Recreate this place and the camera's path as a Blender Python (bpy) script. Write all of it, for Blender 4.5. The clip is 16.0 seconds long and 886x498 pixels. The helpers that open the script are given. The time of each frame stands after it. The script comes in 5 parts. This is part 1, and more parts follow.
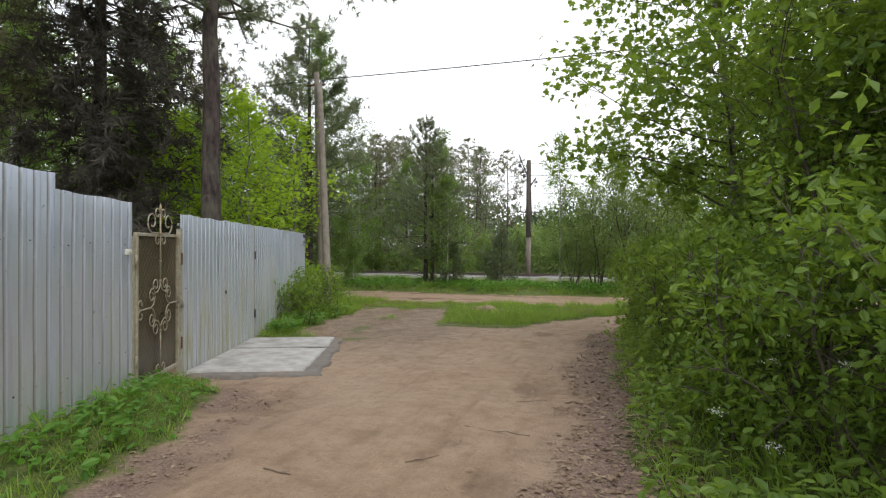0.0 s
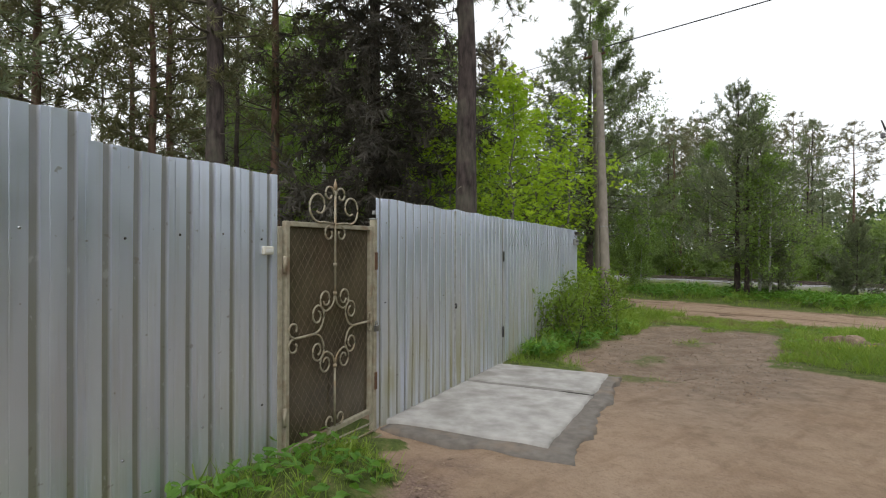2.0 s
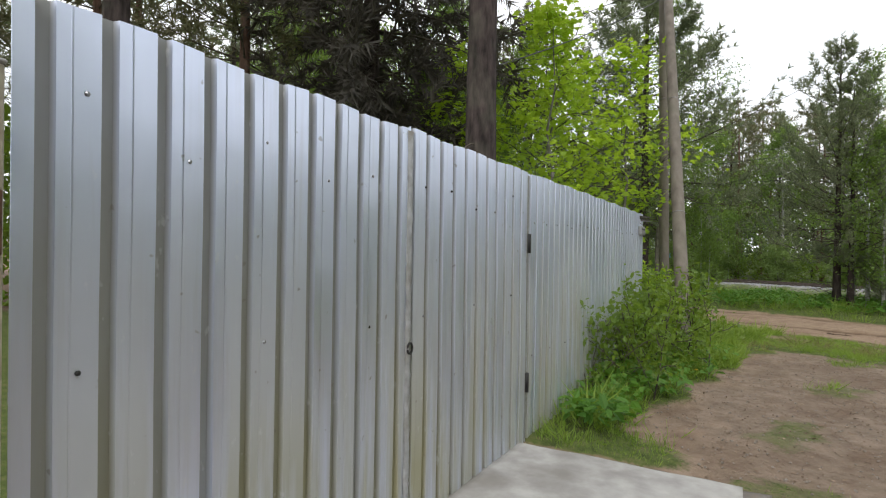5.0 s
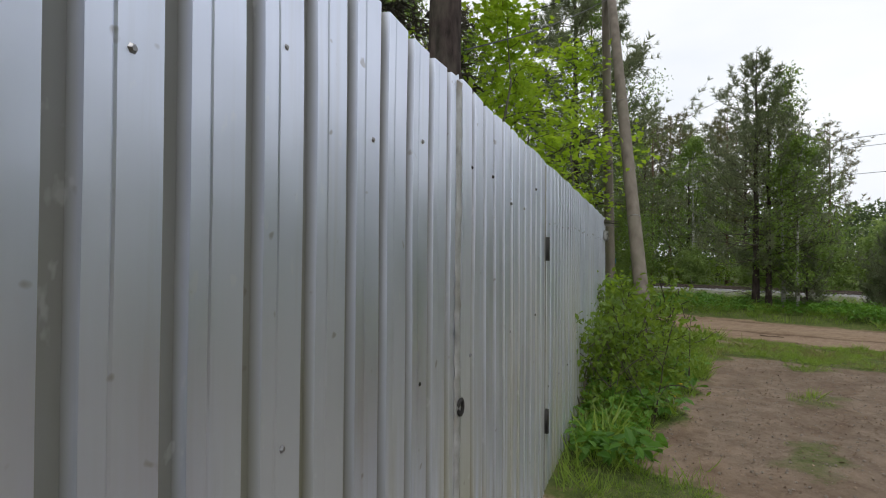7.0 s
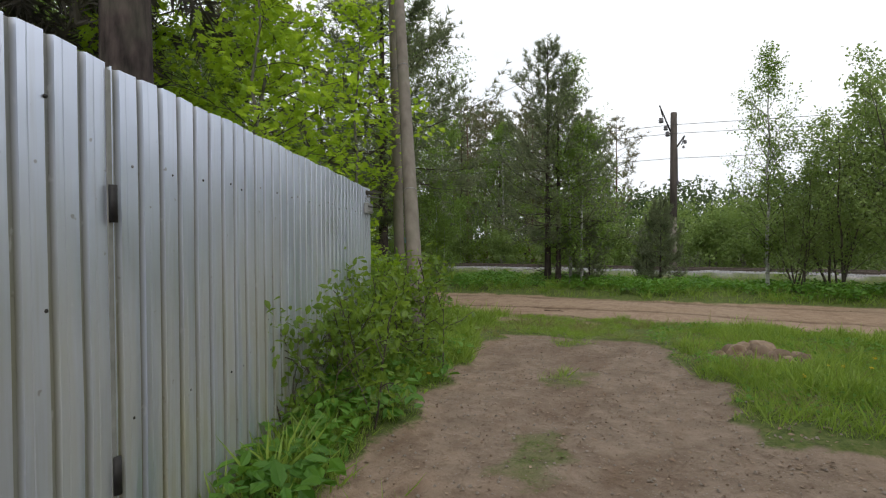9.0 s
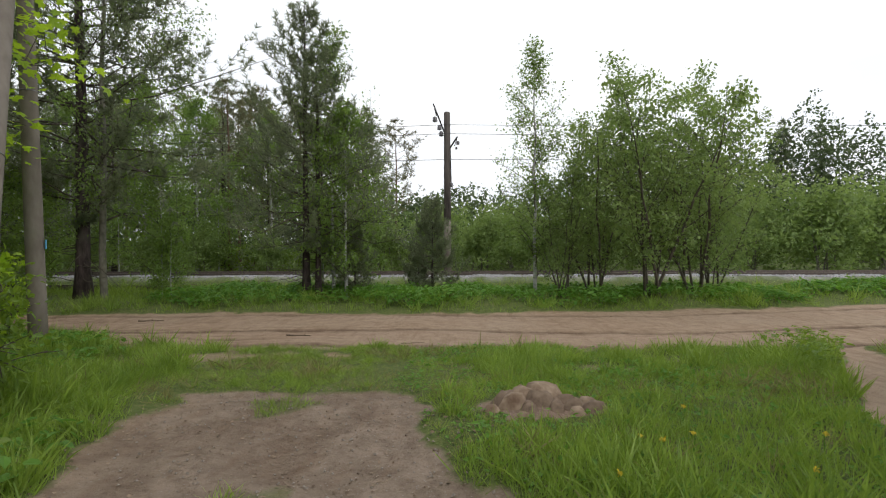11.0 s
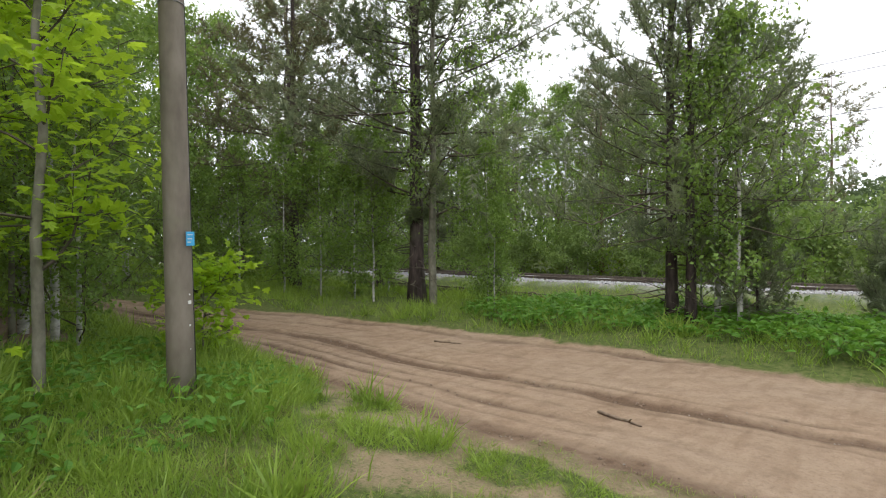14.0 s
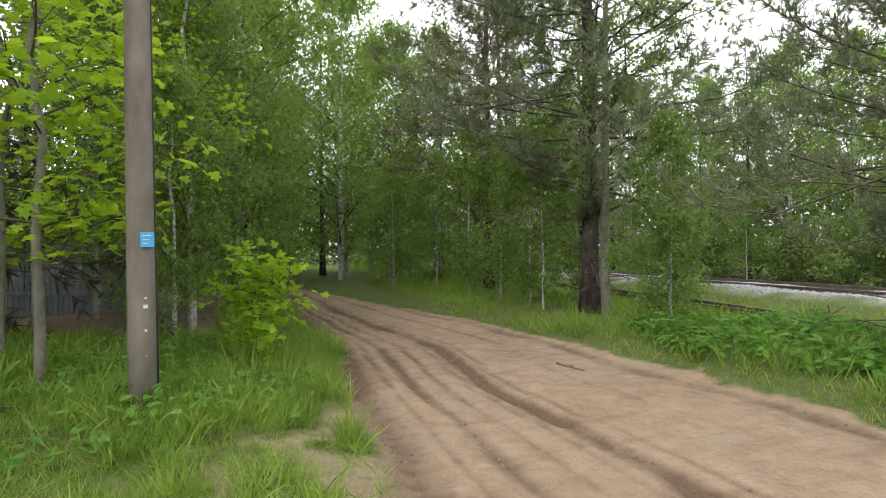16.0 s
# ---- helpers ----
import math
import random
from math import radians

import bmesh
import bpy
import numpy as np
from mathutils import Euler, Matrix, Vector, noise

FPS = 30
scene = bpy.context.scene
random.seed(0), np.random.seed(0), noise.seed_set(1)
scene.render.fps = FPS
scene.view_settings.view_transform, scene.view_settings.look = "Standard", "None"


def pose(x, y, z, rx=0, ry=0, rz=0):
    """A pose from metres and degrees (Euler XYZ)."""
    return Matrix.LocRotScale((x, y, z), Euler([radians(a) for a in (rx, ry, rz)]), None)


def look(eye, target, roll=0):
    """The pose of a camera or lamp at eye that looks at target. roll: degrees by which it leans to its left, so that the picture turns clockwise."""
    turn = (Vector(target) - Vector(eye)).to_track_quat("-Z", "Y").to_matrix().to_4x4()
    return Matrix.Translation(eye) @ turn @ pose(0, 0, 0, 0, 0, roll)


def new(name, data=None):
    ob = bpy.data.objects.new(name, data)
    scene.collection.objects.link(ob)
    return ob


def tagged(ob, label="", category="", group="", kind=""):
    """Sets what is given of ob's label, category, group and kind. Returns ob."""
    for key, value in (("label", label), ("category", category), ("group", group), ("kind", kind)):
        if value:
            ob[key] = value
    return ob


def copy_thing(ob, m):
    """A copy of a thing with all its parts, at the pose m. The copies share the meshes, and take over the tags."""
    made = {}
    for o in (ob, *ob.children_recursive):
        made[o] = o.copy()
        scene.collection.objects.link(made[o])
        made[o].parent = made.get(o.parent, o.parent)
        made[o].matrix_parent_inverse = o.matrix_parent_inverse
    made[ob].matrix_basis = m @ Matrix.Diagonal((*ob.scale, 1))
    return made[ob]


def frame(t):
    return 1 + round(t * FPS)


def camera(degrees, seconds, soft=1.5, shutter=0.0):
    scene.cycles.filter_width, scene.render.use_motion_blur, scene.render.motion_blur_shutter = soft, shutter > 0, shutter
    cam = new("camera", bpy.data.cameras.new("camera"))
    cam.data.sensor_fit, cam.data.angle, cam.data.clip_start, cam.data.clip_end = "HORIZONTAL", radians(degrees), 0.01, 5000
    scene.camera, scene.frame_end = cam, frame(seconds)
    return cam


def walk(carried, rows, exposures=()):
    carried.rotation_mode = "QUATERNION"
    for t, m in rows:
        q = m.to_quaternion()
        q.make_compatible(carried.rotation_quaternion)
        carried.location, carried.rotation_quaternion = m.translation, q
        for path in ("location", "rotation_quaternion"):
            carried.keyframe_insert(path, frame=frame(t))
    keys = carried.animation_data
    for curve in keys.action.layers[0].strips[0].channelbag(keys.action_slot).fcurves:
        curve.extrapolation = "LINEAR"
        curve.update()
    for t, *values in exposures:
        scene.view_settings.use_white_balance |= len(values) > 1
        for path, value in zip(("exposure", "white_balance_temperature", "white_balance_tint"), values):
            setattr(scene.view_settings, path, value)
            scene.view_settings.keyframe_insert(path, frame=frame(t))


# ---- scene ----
cam = camera(78.6, 16.0, 1.15)
METRES, EYE, TILT, LEAN, TURN = 20.8, 1.5, 0.0, 0.0, 17.2
ROWS = [
    (0.0, 0.0, 0.0, 0.0, 0.0, -0.22, -0.2),
    (0.5, -0.0025, 0.0412, -0.0002, 0.65, -0.16, -0.24),
    (1.0, -0.0077, 0.077, -0.001, 1.36, -0.14, -0.23),
    (1.5, -0.0155, 0.1097, -0.0021, 12.15, -0.06, -0.29),
    (2.0, -0.0199, 0.1402, -0.0017, 29.63, -0.21, -0.23),
    (2.5, -0.0309, 0.1742, -0.0043, 39.8, -0.46, -0.47),
    (3.0, -0.0398, 0.2088, -0.0051, 38.75, -0.54, -0.42),
    (3.5, -0.0456, 0.2417, -0.0066, 37.01, -0.54, -0.54),
    (4.0, -0.0553, 0.2686, -0.0067, 34.18, -0.32, -0.5),
    (4.5, -0.0686, 0.2877, -0.0092, 34.49, -0.44, -0.86),
    (7.0, -0.1284, 0.3258, -0.0098, 25.12, 0.49, -0.41),
    (7.5, -0.1293, 0.3304, -0.0111, 23.61, 0.38, -0.23),
    (8.0, -0.1192, 0.3435, -0.0122, 23.42, 0.08, 0.25),
    (8.5, -0.1088, 0.3674, -0.0143, 22.22, -0.54, 0.60),
    (9.0, -0.0932, 0.3948, -0.0150, 7.83, -1.16, 0.24),
    (9.5, -0.0793, 0.4329, -0.0152, -4.14, -1.07, 0.31),
    (10.0, -0.0647, 0.4663, -0.0165, -11.73, -1.14, 0.28),
    (12.5, -0.0094, 0.6608, -0.0151, -14.91, -0.52, 0.28),
    (13.0, -0.0174, 0.7096, -0.0178, -0.37, -0.74, 0.22),
    (13.5, -0.0165, 0.7503, -0.0199, 14.91, -0.57, 0.34),
    (14.0, -0.0125, 0.7909, -0.0202, 26.06, -0.53, 0.53),
    (14.5, -0.0044, 0.8260, -0.0212, 36.06, -0.39, 0.77),
    (15.0, 0.0074, 0.8649, -0.0225, 43.68, -0.27, 0.85),
    (15.5, 0.0207, 0.8918, -0.0221, 48.50, -0.09, 0.73),
    (16.0, 0.0371, 0.9181, -0.0219, 53.97, -0.07, 0.70),
]
walk(cam, [(t, pose(0, 0, EYE, TILT, LEAN, TURN) @ pose(METRES * x, METRES * y, METRES * z, 90 + pitch, roll, yaw)) for t, x, y, z, yaw, pitch, roll in ROWS],
     [(0.0, 0.47), (1.5, 0.26), (2.3, 0.38), (3.5, 0.60), (4.7, 0.52), (7.0, -0.04), (9.0, 0.10), (12.5, 0.24), (13.5, 0.64), (14.5, 0.97), (16.0, 1.1)])
FENCE_A = (-4.67, 4.35)
FENCE_ANG = 111.75

# ---------------------------------------------------------------- world and light
world = bpy.data.worlds.new("overcast_sky")
scene.world = world
world.use_nodes = True
wn = world.node_tree
wn.nodes.clear()
w_out = wn.nodes.new("ShaderNodeOutputWorld")
w_bg = wn.nodes.new("ShaderNodeBackground")
w_sky = wn.nodes.new("ShaderNodeTexSky")
w_sky.sky_type = "NISHITA"
w_sky.sun_disc = False
w_sky.sun_elevation = radians(52)
w_sky.sun_rotation = radians(150)
w_sky.air_density = 1.0
w_sky.dust_density = 4.0
w_hsv = wn.nodes.new("ShaderNodeHueSaturation")
w_hsv.inputs["Saturation"].default_value = 0.22
w_co = wn.nodes.new("ShaderNodeTexCoord")
w_map = wn.nodes.new("ShaderNodeMapping")
w_map.inputs["Scale"].default_value = (1.0, 1.0, 3.0)
w_noise = wn.nodes.new("ShaderNodeTexNoise")
w_noise.inputs["Scale"].default_value = 2.2
w_noise.inputs["Detail"].default_value = 5.0
w_ramp = wn.nodes.new("ShaderNodeValToRGB")
w_ramp.color_ramp.elements[0].position = 0.3
w_ramp.color_ramp.elements[0].color = (0.86, 0.89, 0.93, 1)
w_ramp.color_ramp.elements[1].position = 0.62
w_ramp.color_ramp.elements[1].color = (1.0, 1.0, 1.0, 1)
w_cloud = wn.nodes.new("ShaderNodeMix")
w_cloud.data_type = "RGBA"
w_cloud.inputs["Factor"].default_value = 0.86
w_mul = wn.nodes.new("ShaderNodeMix")
w_mul.data_type = "RGBA"
w_mul.blend_type = "MULTIPLY"
w_mul.inputs["Factor"].default_value = 1.0
w_mul.inputs["B"].default_value = (11.5, 11.7, 12.0, 1)
wn.links.new(w_sky.outputs["Color"], w_hsv.inputs["Color"])
wn.links.new(w_co.outputs["Generated"], w_map.inputs["Vector"])
wn.links.new(w_map.outputs["Vector"], w_noise.inputs["Vector"])
wn.links.new(w_noise.outputs["Fac"], w_ramp.inputs["Fac"])
wn.links.new(w_ramp.outputs["Color"], w_mul.inputs["A"])
wn.links.new(w_hsv.outputs["Color"], w_cloud.inputs["A"])
wn.links.new(w_mul.outputs["Result"], w_cloud.inputs["B"])
wn.links.new(w_cloud.outputs["Result"], w_bg.inputs["Color"])
w_bg.inputs["Strength"].default_value = 0.1
wn.links.new(w_bg.outputs["Background"], w_out.inputs["Surface"])

sun = new("sun", bpy.data.lights.new("sun", "SUN"))
sun.data.energy = 0.9
sun.data.angle = radians(25)
sun.data.color = (1.0, 0.97, 0.92)
sun.matrix_world = look((20, -25, 40), (0, 0, 0))


# ---------------------------------------------------------------- material helpers
class Nodes:
    """A node material under construction."""

    def __init__(self, name):
        self.mat = bpy.data.materials.new(name)
        self.mat.use_nodes = True
        self.nt = self.mat.node_tree
        self.nt.nodes.clear()
        self.out = self.nt.nodes.new("ShaderNodeOutputMaterial")
        self.co = self.nt.nodes.new("ShaderNodeTexCoord").outputs["Object"]

    def node(self, kind, **inputs):
        n = self.nt.nodes.new(kind)
        for key, value in inputs.items():
            self.put(n.inputs[key.replace("_", " ")], value)
        return n

    def put(self, socket, value):
        if isinstance(value, bpy.types.NodeSocket):
            self.nt.links.new(value, socket)
        else:
            socket.default_value = value

    def noise(self, scale, detail=4.0, stretch=None, rough=0.55):
        vec = self.co
        if stretch:
            vec = self.node("ShaderNodeMapping", Vector=vec, Scale=stretch).outputs["Vector"]
        return self.node("ShaderNodeTexNoise", Vector=vec, Scale=scale, Detail=detail, Roughness=rough).outputs["Fac"]

    def voronoi(self, scale):
        return self.node("ShaderNodeTexVoronoi", Vector=self.co, Scale=scale).outputs["Distance"]

    def ramp(self, fac, stops):
        n = self.node("ShaderNodeValToRGB", Fac=fac)
        e = n.color_ramp.elements
        while len(e) < len(stops):
            e.new(0.5)
        for el, (p, c) in zip(e, stops):
            el.position = p
            el.color = (*c, 1) if len(c) == 3 else c
        return n.outputs["Color"]

    def step(self, fac, lo, hi):
        if lo > hi:
            return self.ramp(fac, [(hi, (1, 1, 1)), (lo, (0, 0, 0))])
        return self.ramp(fac, [(lo, (0, 0, 0)), (hi, (1, 1, 1))])

    def mix(self, fac, a, b, blend="MIX"):
        n = self.nt.nodes.new("ShaderNodeMix")
        n.data_type = "RGBA"
        n.blend_type = blend
        for key, v in (("Factor", fac), ("A", a), ("B", b)):
            if key != "Factor" and isinstance(v, tuple) and len(v) == 3:
                v = (*v, 1)
            self.put(n.inputs[key], v)
        return n.outputs["Result"]

    def math(self, op, a, b):
        n = self.nt.nodes.new("ShaderNodeMath")
        n.operation = op
        n.use_clamp = True
        self.put(n.inputs[0], a)
        self.put(n.inputs[1], b)
        return n.outputs[0]

    def attr(self, name):
        n = self.nt.nodes.new("ShaderNodeAttribute")
        n.attribute_name = name
        return n.outputs["Fac"]

    def bump(self, height, strength, distance=0.02):
        return self.node("ShaderNodeBump", Height=height, Strength=strength, Distance=distance).outputs["Normal"]

    def surface(self, color, rough=0.8, metal=0.0, normal=None, spec=0.4, trans=None, trans_mix=0.35):
        p = self.node("ShaderNodeBsdfPrincipled", Base_Color=color if not isinstance(color, tuple) else (*color[:3], 1), Roughness=rough, Metallic=metal)
        p.inputs["Specular IOR Level"].default_value = spec
        if normal is not None:
            self.put(p.inputs["Normal"], normal)
        shader = p.outputs["BSDF"]
        if trans is not None:
            t = self.node("ShaderNodeBsdfTranslucent", Color=trans)
            m = self.node("ShaderNodeMixShader", Fac=trans_mix)
            self.nt.links.new(shader, m.inputs[1])
            self.nt.links.new(t.outputs[0], m.inputs[2])
            shader = m.outputs[0]
        self.nt.links.new(shader, self.out.inputs["Surface"])
        return self.mat


def leaf_mat(name, dark, light, glow, rough=0.5, clump=0.9, mixing=0.4):
    """Leaves: colour varies from leaf to leaf and from clump to clump, light passes through."""
    n = Nodes(name)
    isl = n.node("ShaderNodeNewGeometry").outputs["Random Per Island"]
    big = n.noise(clump, 2.0)
    f = n.math("ADD", n.math("MULTIPLY", isl, 0.55), n.math("MULTIPLY", n.step(big, 0.3, 0.7), 0.45))
    col = n.ramp(f, [(0.0, dark), (0.55, tuple((a + b) / 2 for a, b in zip(dark, light))), (1.0, light)])
    tr = n.mix(0.6, col, glow)
    return n.surface(col, rough=rough, spec=0.3, trans=tr, trans_mix=mixing)


def bark_mat(name, dark, light, scale=9.0, stretch=(1, 1, 0.25), bump=0.8, patches=None):
    n = Nodes(name)
    f = n.noise(scale, 6.0, stretch)
    g = n.noise(1.3, 3.0)
    col = n.ramp(f, [(0.3, dark), (0.7, light)])
    col = n.mix(n.math("MULTIPLY", n.step(g, 0.5, 0.7), 0.4), col, (0.16, 0.17, 0.12))
    if patches:
        col = n.mix(n.step(n.noise(5.0, 4.0, (1, 1, 3.0)), 0.58, 0.64), col, patches)
    return n.surface(col, rough=0.9, spec=0.2, normal=n.bump(f, bump, 0.03))


def make_ground_mat():
    n = Nodes("ground_soil_and_turf")
    grass, rut, litter, stone, park = (n.attr(a) for a in ("grass", "rut", "litter", "stone", "park"))
    fine = n.noise(38.0, 6.0)
    mid = n.noise(3.2, 8.0, None, 0.68)
    big = n.noise(0.45, 3.0)
    grit = n.voronoi(70.0)
    dirt = n.ramp(mid, [(0.25, (0.205, 0.136, 0.09)), (0.5, (0.29, 0.205, 0.14)), (0.75, (0.36, 0.262, 0.185))])
    dirt = n.mix(n.math("MULTIPLY", n.step(big, 0.4, 0.7), 0.5), dirt, (0.34, 0.262, 0.192))
    dirt = n.mix(n.math("MULTIPLY", n.step(fine, 0.55, 0.75), 0.45), dirt, (0.135, 0.083, 0.054))
    dirt = n.mix(n.math("MULTIPLY", n.step(fine, 0.42, 0.25), 0.35), dirt, (0.38, 0.295, 0.22))
    greyer = n.ramp(mid, [(0.3, (0.155, 0.115, 0.084)), (0.7, (0.275, 0.213, 0.163))])
    dirt = n.mix(park, dirt, greyer)
    crumb = n.noise(7.0, 9.0, None, 0.75)
    dirt = n.mix(n.math("MULTIPLY", n.step(crumb, 0.5, 0.62), n.math("ADD", 0.28, n.math("MULTIPLY", park, 0.3))), dirt, (0.125, 0.084, 0.057))
    dirt = n.mix(n.math("MULTIPLY", n.step(crumb, 0.46, 0.36), 0.22), dirt, (0.33, 0.25, 0.18))
    pebble = n.step(n.voronoi(24.0), 0.16, 0.10)
    dirt = n.mix(n.math("MULTIPLY", n.math("MULTIPLY", pebble, park), 0.7), dirt, (0.30, 0.27, 0.24))
    dark = n.ramp(fine, [(0.3, (0.075, 0.047, 0.03)), (0.7, (0.14, 0.088, 0.056))])
    drag = n.noise(2.4, 5.0, (2.6, 0.45, 1.0))
    dirt = n.mix(n.math("MULTIPLY", n.step(drag, 0.52, 0.72), 0.5), dirt, (0.17, 0.108, 0.068))
    rut2 = n.math("MULTIPLY", n.step(n.math("ADD", rut, n.math("SUBTRACT", n.math("MULTIPLY", n.noise(8.0, 6.0), 1.1), 0.55)), 0.07, 0.72), n.step(rut, 0.03, 0.25))
    dirt = n.mix(n.math("MULTIPLY", rut2, 0.9), dirt, dark)
    lit = n.ramp(n.noise(55.0, 5.0), [(0.3, (0.085, 0.055, 0.045)), (0.55, (0.19, 0.13, 0.11)), (0.75, (0.33, 0.25, 0.21))])
    dirt = n.mix(litter, dirt, lit)
    turf = n.ramp(n.noise(11.0, 9.0, None, 0.72), [(0.3, (0.038, 0.05, 0.016)), (0.5, (0.085, 0.115, 0.028)), (0.62, (0.13, 0.135, 0.05)), (0.75, (0.165, 0.125, 0.075))])
    g2 = n.math("ADD", grass, n.math("SUBTRACT", n.math("ADD", n.math("MULTIPLY", fine, 0.6), n.math("MULTIPLY", n.noise(6.0, 6.0), 0.5)), 0.55))
    col = n.mix(n.step(g2, 0.32, 0.6), dirt, turf)
    bal = n.ramp(n.voronoi(11.0), [(0.05, (0.2, 0.19, 0.19)), (0.3, (0.31, 0.3, 0.297)), (0.6, (0.42, 0.41, 0.405))])
    col = n.mix(stone, col, bal)
    h = n.math("ADD", n.math("MULTIPLY", fine, 0.6), n.math("MULTIPLY", n.noise(9.0, 8.0, None, 0.7), 0.7))
    return n.surface(col, rough=0.93, spec=0.2, normal=n.bump(h, 0.85, 0.035))


def make_metal_mat():
    """Galvanised sheet: bright zinc, dark reflection painted into the grooves, algae and run-off streaks near the
    ground.
    """
    n = Nodes("galvanised_steel")
    big = n.noise(1.1, 4.0)
    streak = n.noise(4.0, 6.0, (5.0, 5.0, 0.25))
    col = n.ramp(big, [(0.3, (0.64, 0.69, 0.83)), (0.7, (0.73, 0.775, 0.91))])
    col = n.mix(n.math("MULTIPLY", n.step(streak, 0.55, 0.75), 0.25), col, (0.42, 0.40, 0.36))
    z = n.node("ShaderNodeSeparateXYZ", Vector=n.co).outputs["Z"]
    low = n.node("ShaderNodeMapRange", Value=z, From_Min=1.6, From_Max=0.15, To_Min=0.0, To_Max=1.0).outputs["Result"]
    patch = n.step(n.noise(0.55, 3.0), 0.36, 0.6)
    algae = n.math("MULTIPLY", n.math("MULTIPLY", n.step(n.noise(1.9, 8.0, (3.2, 3.2, 0.22)), 0.34, 0.56), low), n.math("ADD", 0.45, n.math("MULTIPLY", patch, 0.55)))
    # The grooves' dark reflection is put into the colour: dull grey, blotched by noise.
    groove_shade = n.math("MULTIPLY", n.attr("groove"), n.ramp(n.noise(3.5, 5.0, (2.0, 2.0, 0.6)), [(0.25, (0.78, 0.78, 0.78)), (0.7, (0.98, 0.98, 0.98))]))
    col = n.mix(groove_shade, col, (0.27, 0.272, 0.25))
    col = n.mix(n.math("MULTIPLY", algae, 0.85), col, (0.30, 0.275, 0.125))
    spots = n.step(n.noise(17.0, 2.0), 0.70, 0.74)
    col = n.mix(n.math("MULTIPLY", spots, 0.5), col, (0.2, 0.17, 0.14))
    scuff = n.step(n.noise(26.0, 3.0, (1, 1, 0.5)), 0.66, 0.72)
    col = n.mix(n.math("MULTIPLY", scuff, 0.25), col, (0.78, 0.79, 0.82))
    dull = n.math("MAXIMUM", n.math("MULTIPLY", algae, 0.9), groove_shade)
    metal = n.math("SUBTRACT", 0.92, n.math("MULTIPLY", dull, 0.92))
    rough = n.math("ADD", n.math("MULTIPLY", n.noise(6.0, 4.0, (1, 1, 0.3)), 0.3), n.math("ADD", 0.24, n.math("MULTIPLY", dull, 0.35)))
    return n.surface(col, rough=rough, metal=metal, spec=0.5, normal=n.bump(n.noise(2.3, 2.0), 0.16, 0.05))


M_GROUND = make_ground_mat()
M_METAL = make_metal_mat()


def simple_mat(name, a, b, scale=8.0, rough=0.7, metal=0.0, bump=0.2, stretch=None, stain=None):
    n = Nodes(name)
    f = n.noise(scale, 5.0, stretch)
    col = n.ramp(f, [(0.3, a), (0.7, b)])
    if stain:
        col = n.mix(n.math("MULTIPLY", n.step(n.noise(scale * 0.3, 5.0), 0.52, 0.68), 0.7), col, stain)
    return n.surface(col, rough=rough, metal=metal, normal=n.bump(f, bump, 0.01))


M_PAINT = simple_mat("weathered_cream_paint", (0.25, 0.225, 0.165), (0.40, 0.365, 0.275), 22.0, 0.55, 0.0, 0.3, None, (0.19, 0.11, 0.06))
M_SCROLL = simple_mat("cream_painted_iron", (0.235, 0.205, 0.145), (0.35, 0.32, 0.235), 30.0, 0.5, 0.0, 0.3, None, (0.3, 0.2, 0.11))
M_WIRE = simple_mat("rusty_wire", (0.11, 0.075, 0.05), (0.22, 0.17, 0.12), 40.0, 0.6, 0.4)
M_DARK_PANEL = simple_mat("dark_brown_backing", (0.055, 0.045, 0.03), (0.115, 0.095, 0.062), 2.2, 0.22, 0.0, 0.05, None, (0.12, 0.075, 0.05))
M_RUST = simple_mat("rusted_iron", (0.07, 0.04, 0.028), (0.17, 0.09, 0.05), 24.0, 0.8, 0.3)
M_LOCK = simple_mat("dull_steel", (0.18, 0.18, 0.19), (0.32, 0.32, 0.33), 30.0, 0.35, 0.9)
M_STRIP = simple_mat("dented_zinc_strip", (0.33, 0.33, 0.33), (0.60, 0.61, 0.63), 14.0, 0.5, 0.45, 0.5, None, (0.27, 0.24, 0.19))
M_BLACK = simple_mat("black_iron", (0.012, 0.011, 0.011), (0.03, 0.028, 0.026), 30.0, 0.6, 0.2)
M_PLASTIC = simple_mat("cream_plastic", (0.55, 0.53, 0.46), (0.66, 0.64, 0.57), 12.0, 0.45)
M_GREY_BOX = simple_mat("grey_painted_tin", (0.21, 0.21, 0.20), (0.32, 0.32, 0.30), 14.0, 0.6, 0.2)
M_CONCRETE = simple_mat("cast_concrete", (0.28, 0.268, 0.252), (0.44, 0.425, 0.405), 5.0, 0.9, 0.0, 0.5, None, (0.20, 0.185, 0.165))
M_APRON = simple_mat("dark_damp_concrete", (0.12, 0.105, 0.092), (0.19, 0.17, 0.15), 9.0, 0.9, 0.0, 0.6, None, (0.24, 0.18, 0.13))
M_JOINT = simple_mat("damp_grey_mortar", (0.15, 0.14, 0.125), (0.27, 0.255, 0.235), 9.0, 0.9, 0.0, 0.5)
M_POLE_CONCRETE = simple_mat("weathered_concrete_pole", (0.135, 0.112, 0.092), (0.225, 0.195, 0.162), 7.0, 0.85, 0.0, 0.4, (1, 1, 0.4), (0.17, 0.16, 0.12))
M_POLE_WOOD = simple_mat("tarred_timber", (0.055, 0.045, 0.04), (0.125, 0.105, 0.092), 12.0, 0.9, 0.0, 0.5, (1, 1, 0.12))
M_BLUE = simple_mat("blue_enamel", (0.05, 0.36, 0.68), (0.09, 0.45, 0.78), 20.0, 0.4)
M_PAPER = simple_mat("white_paper", (0.62, 0.62, 0.6), (0.75, 0.75, 0.73), 30.0, 0.9)
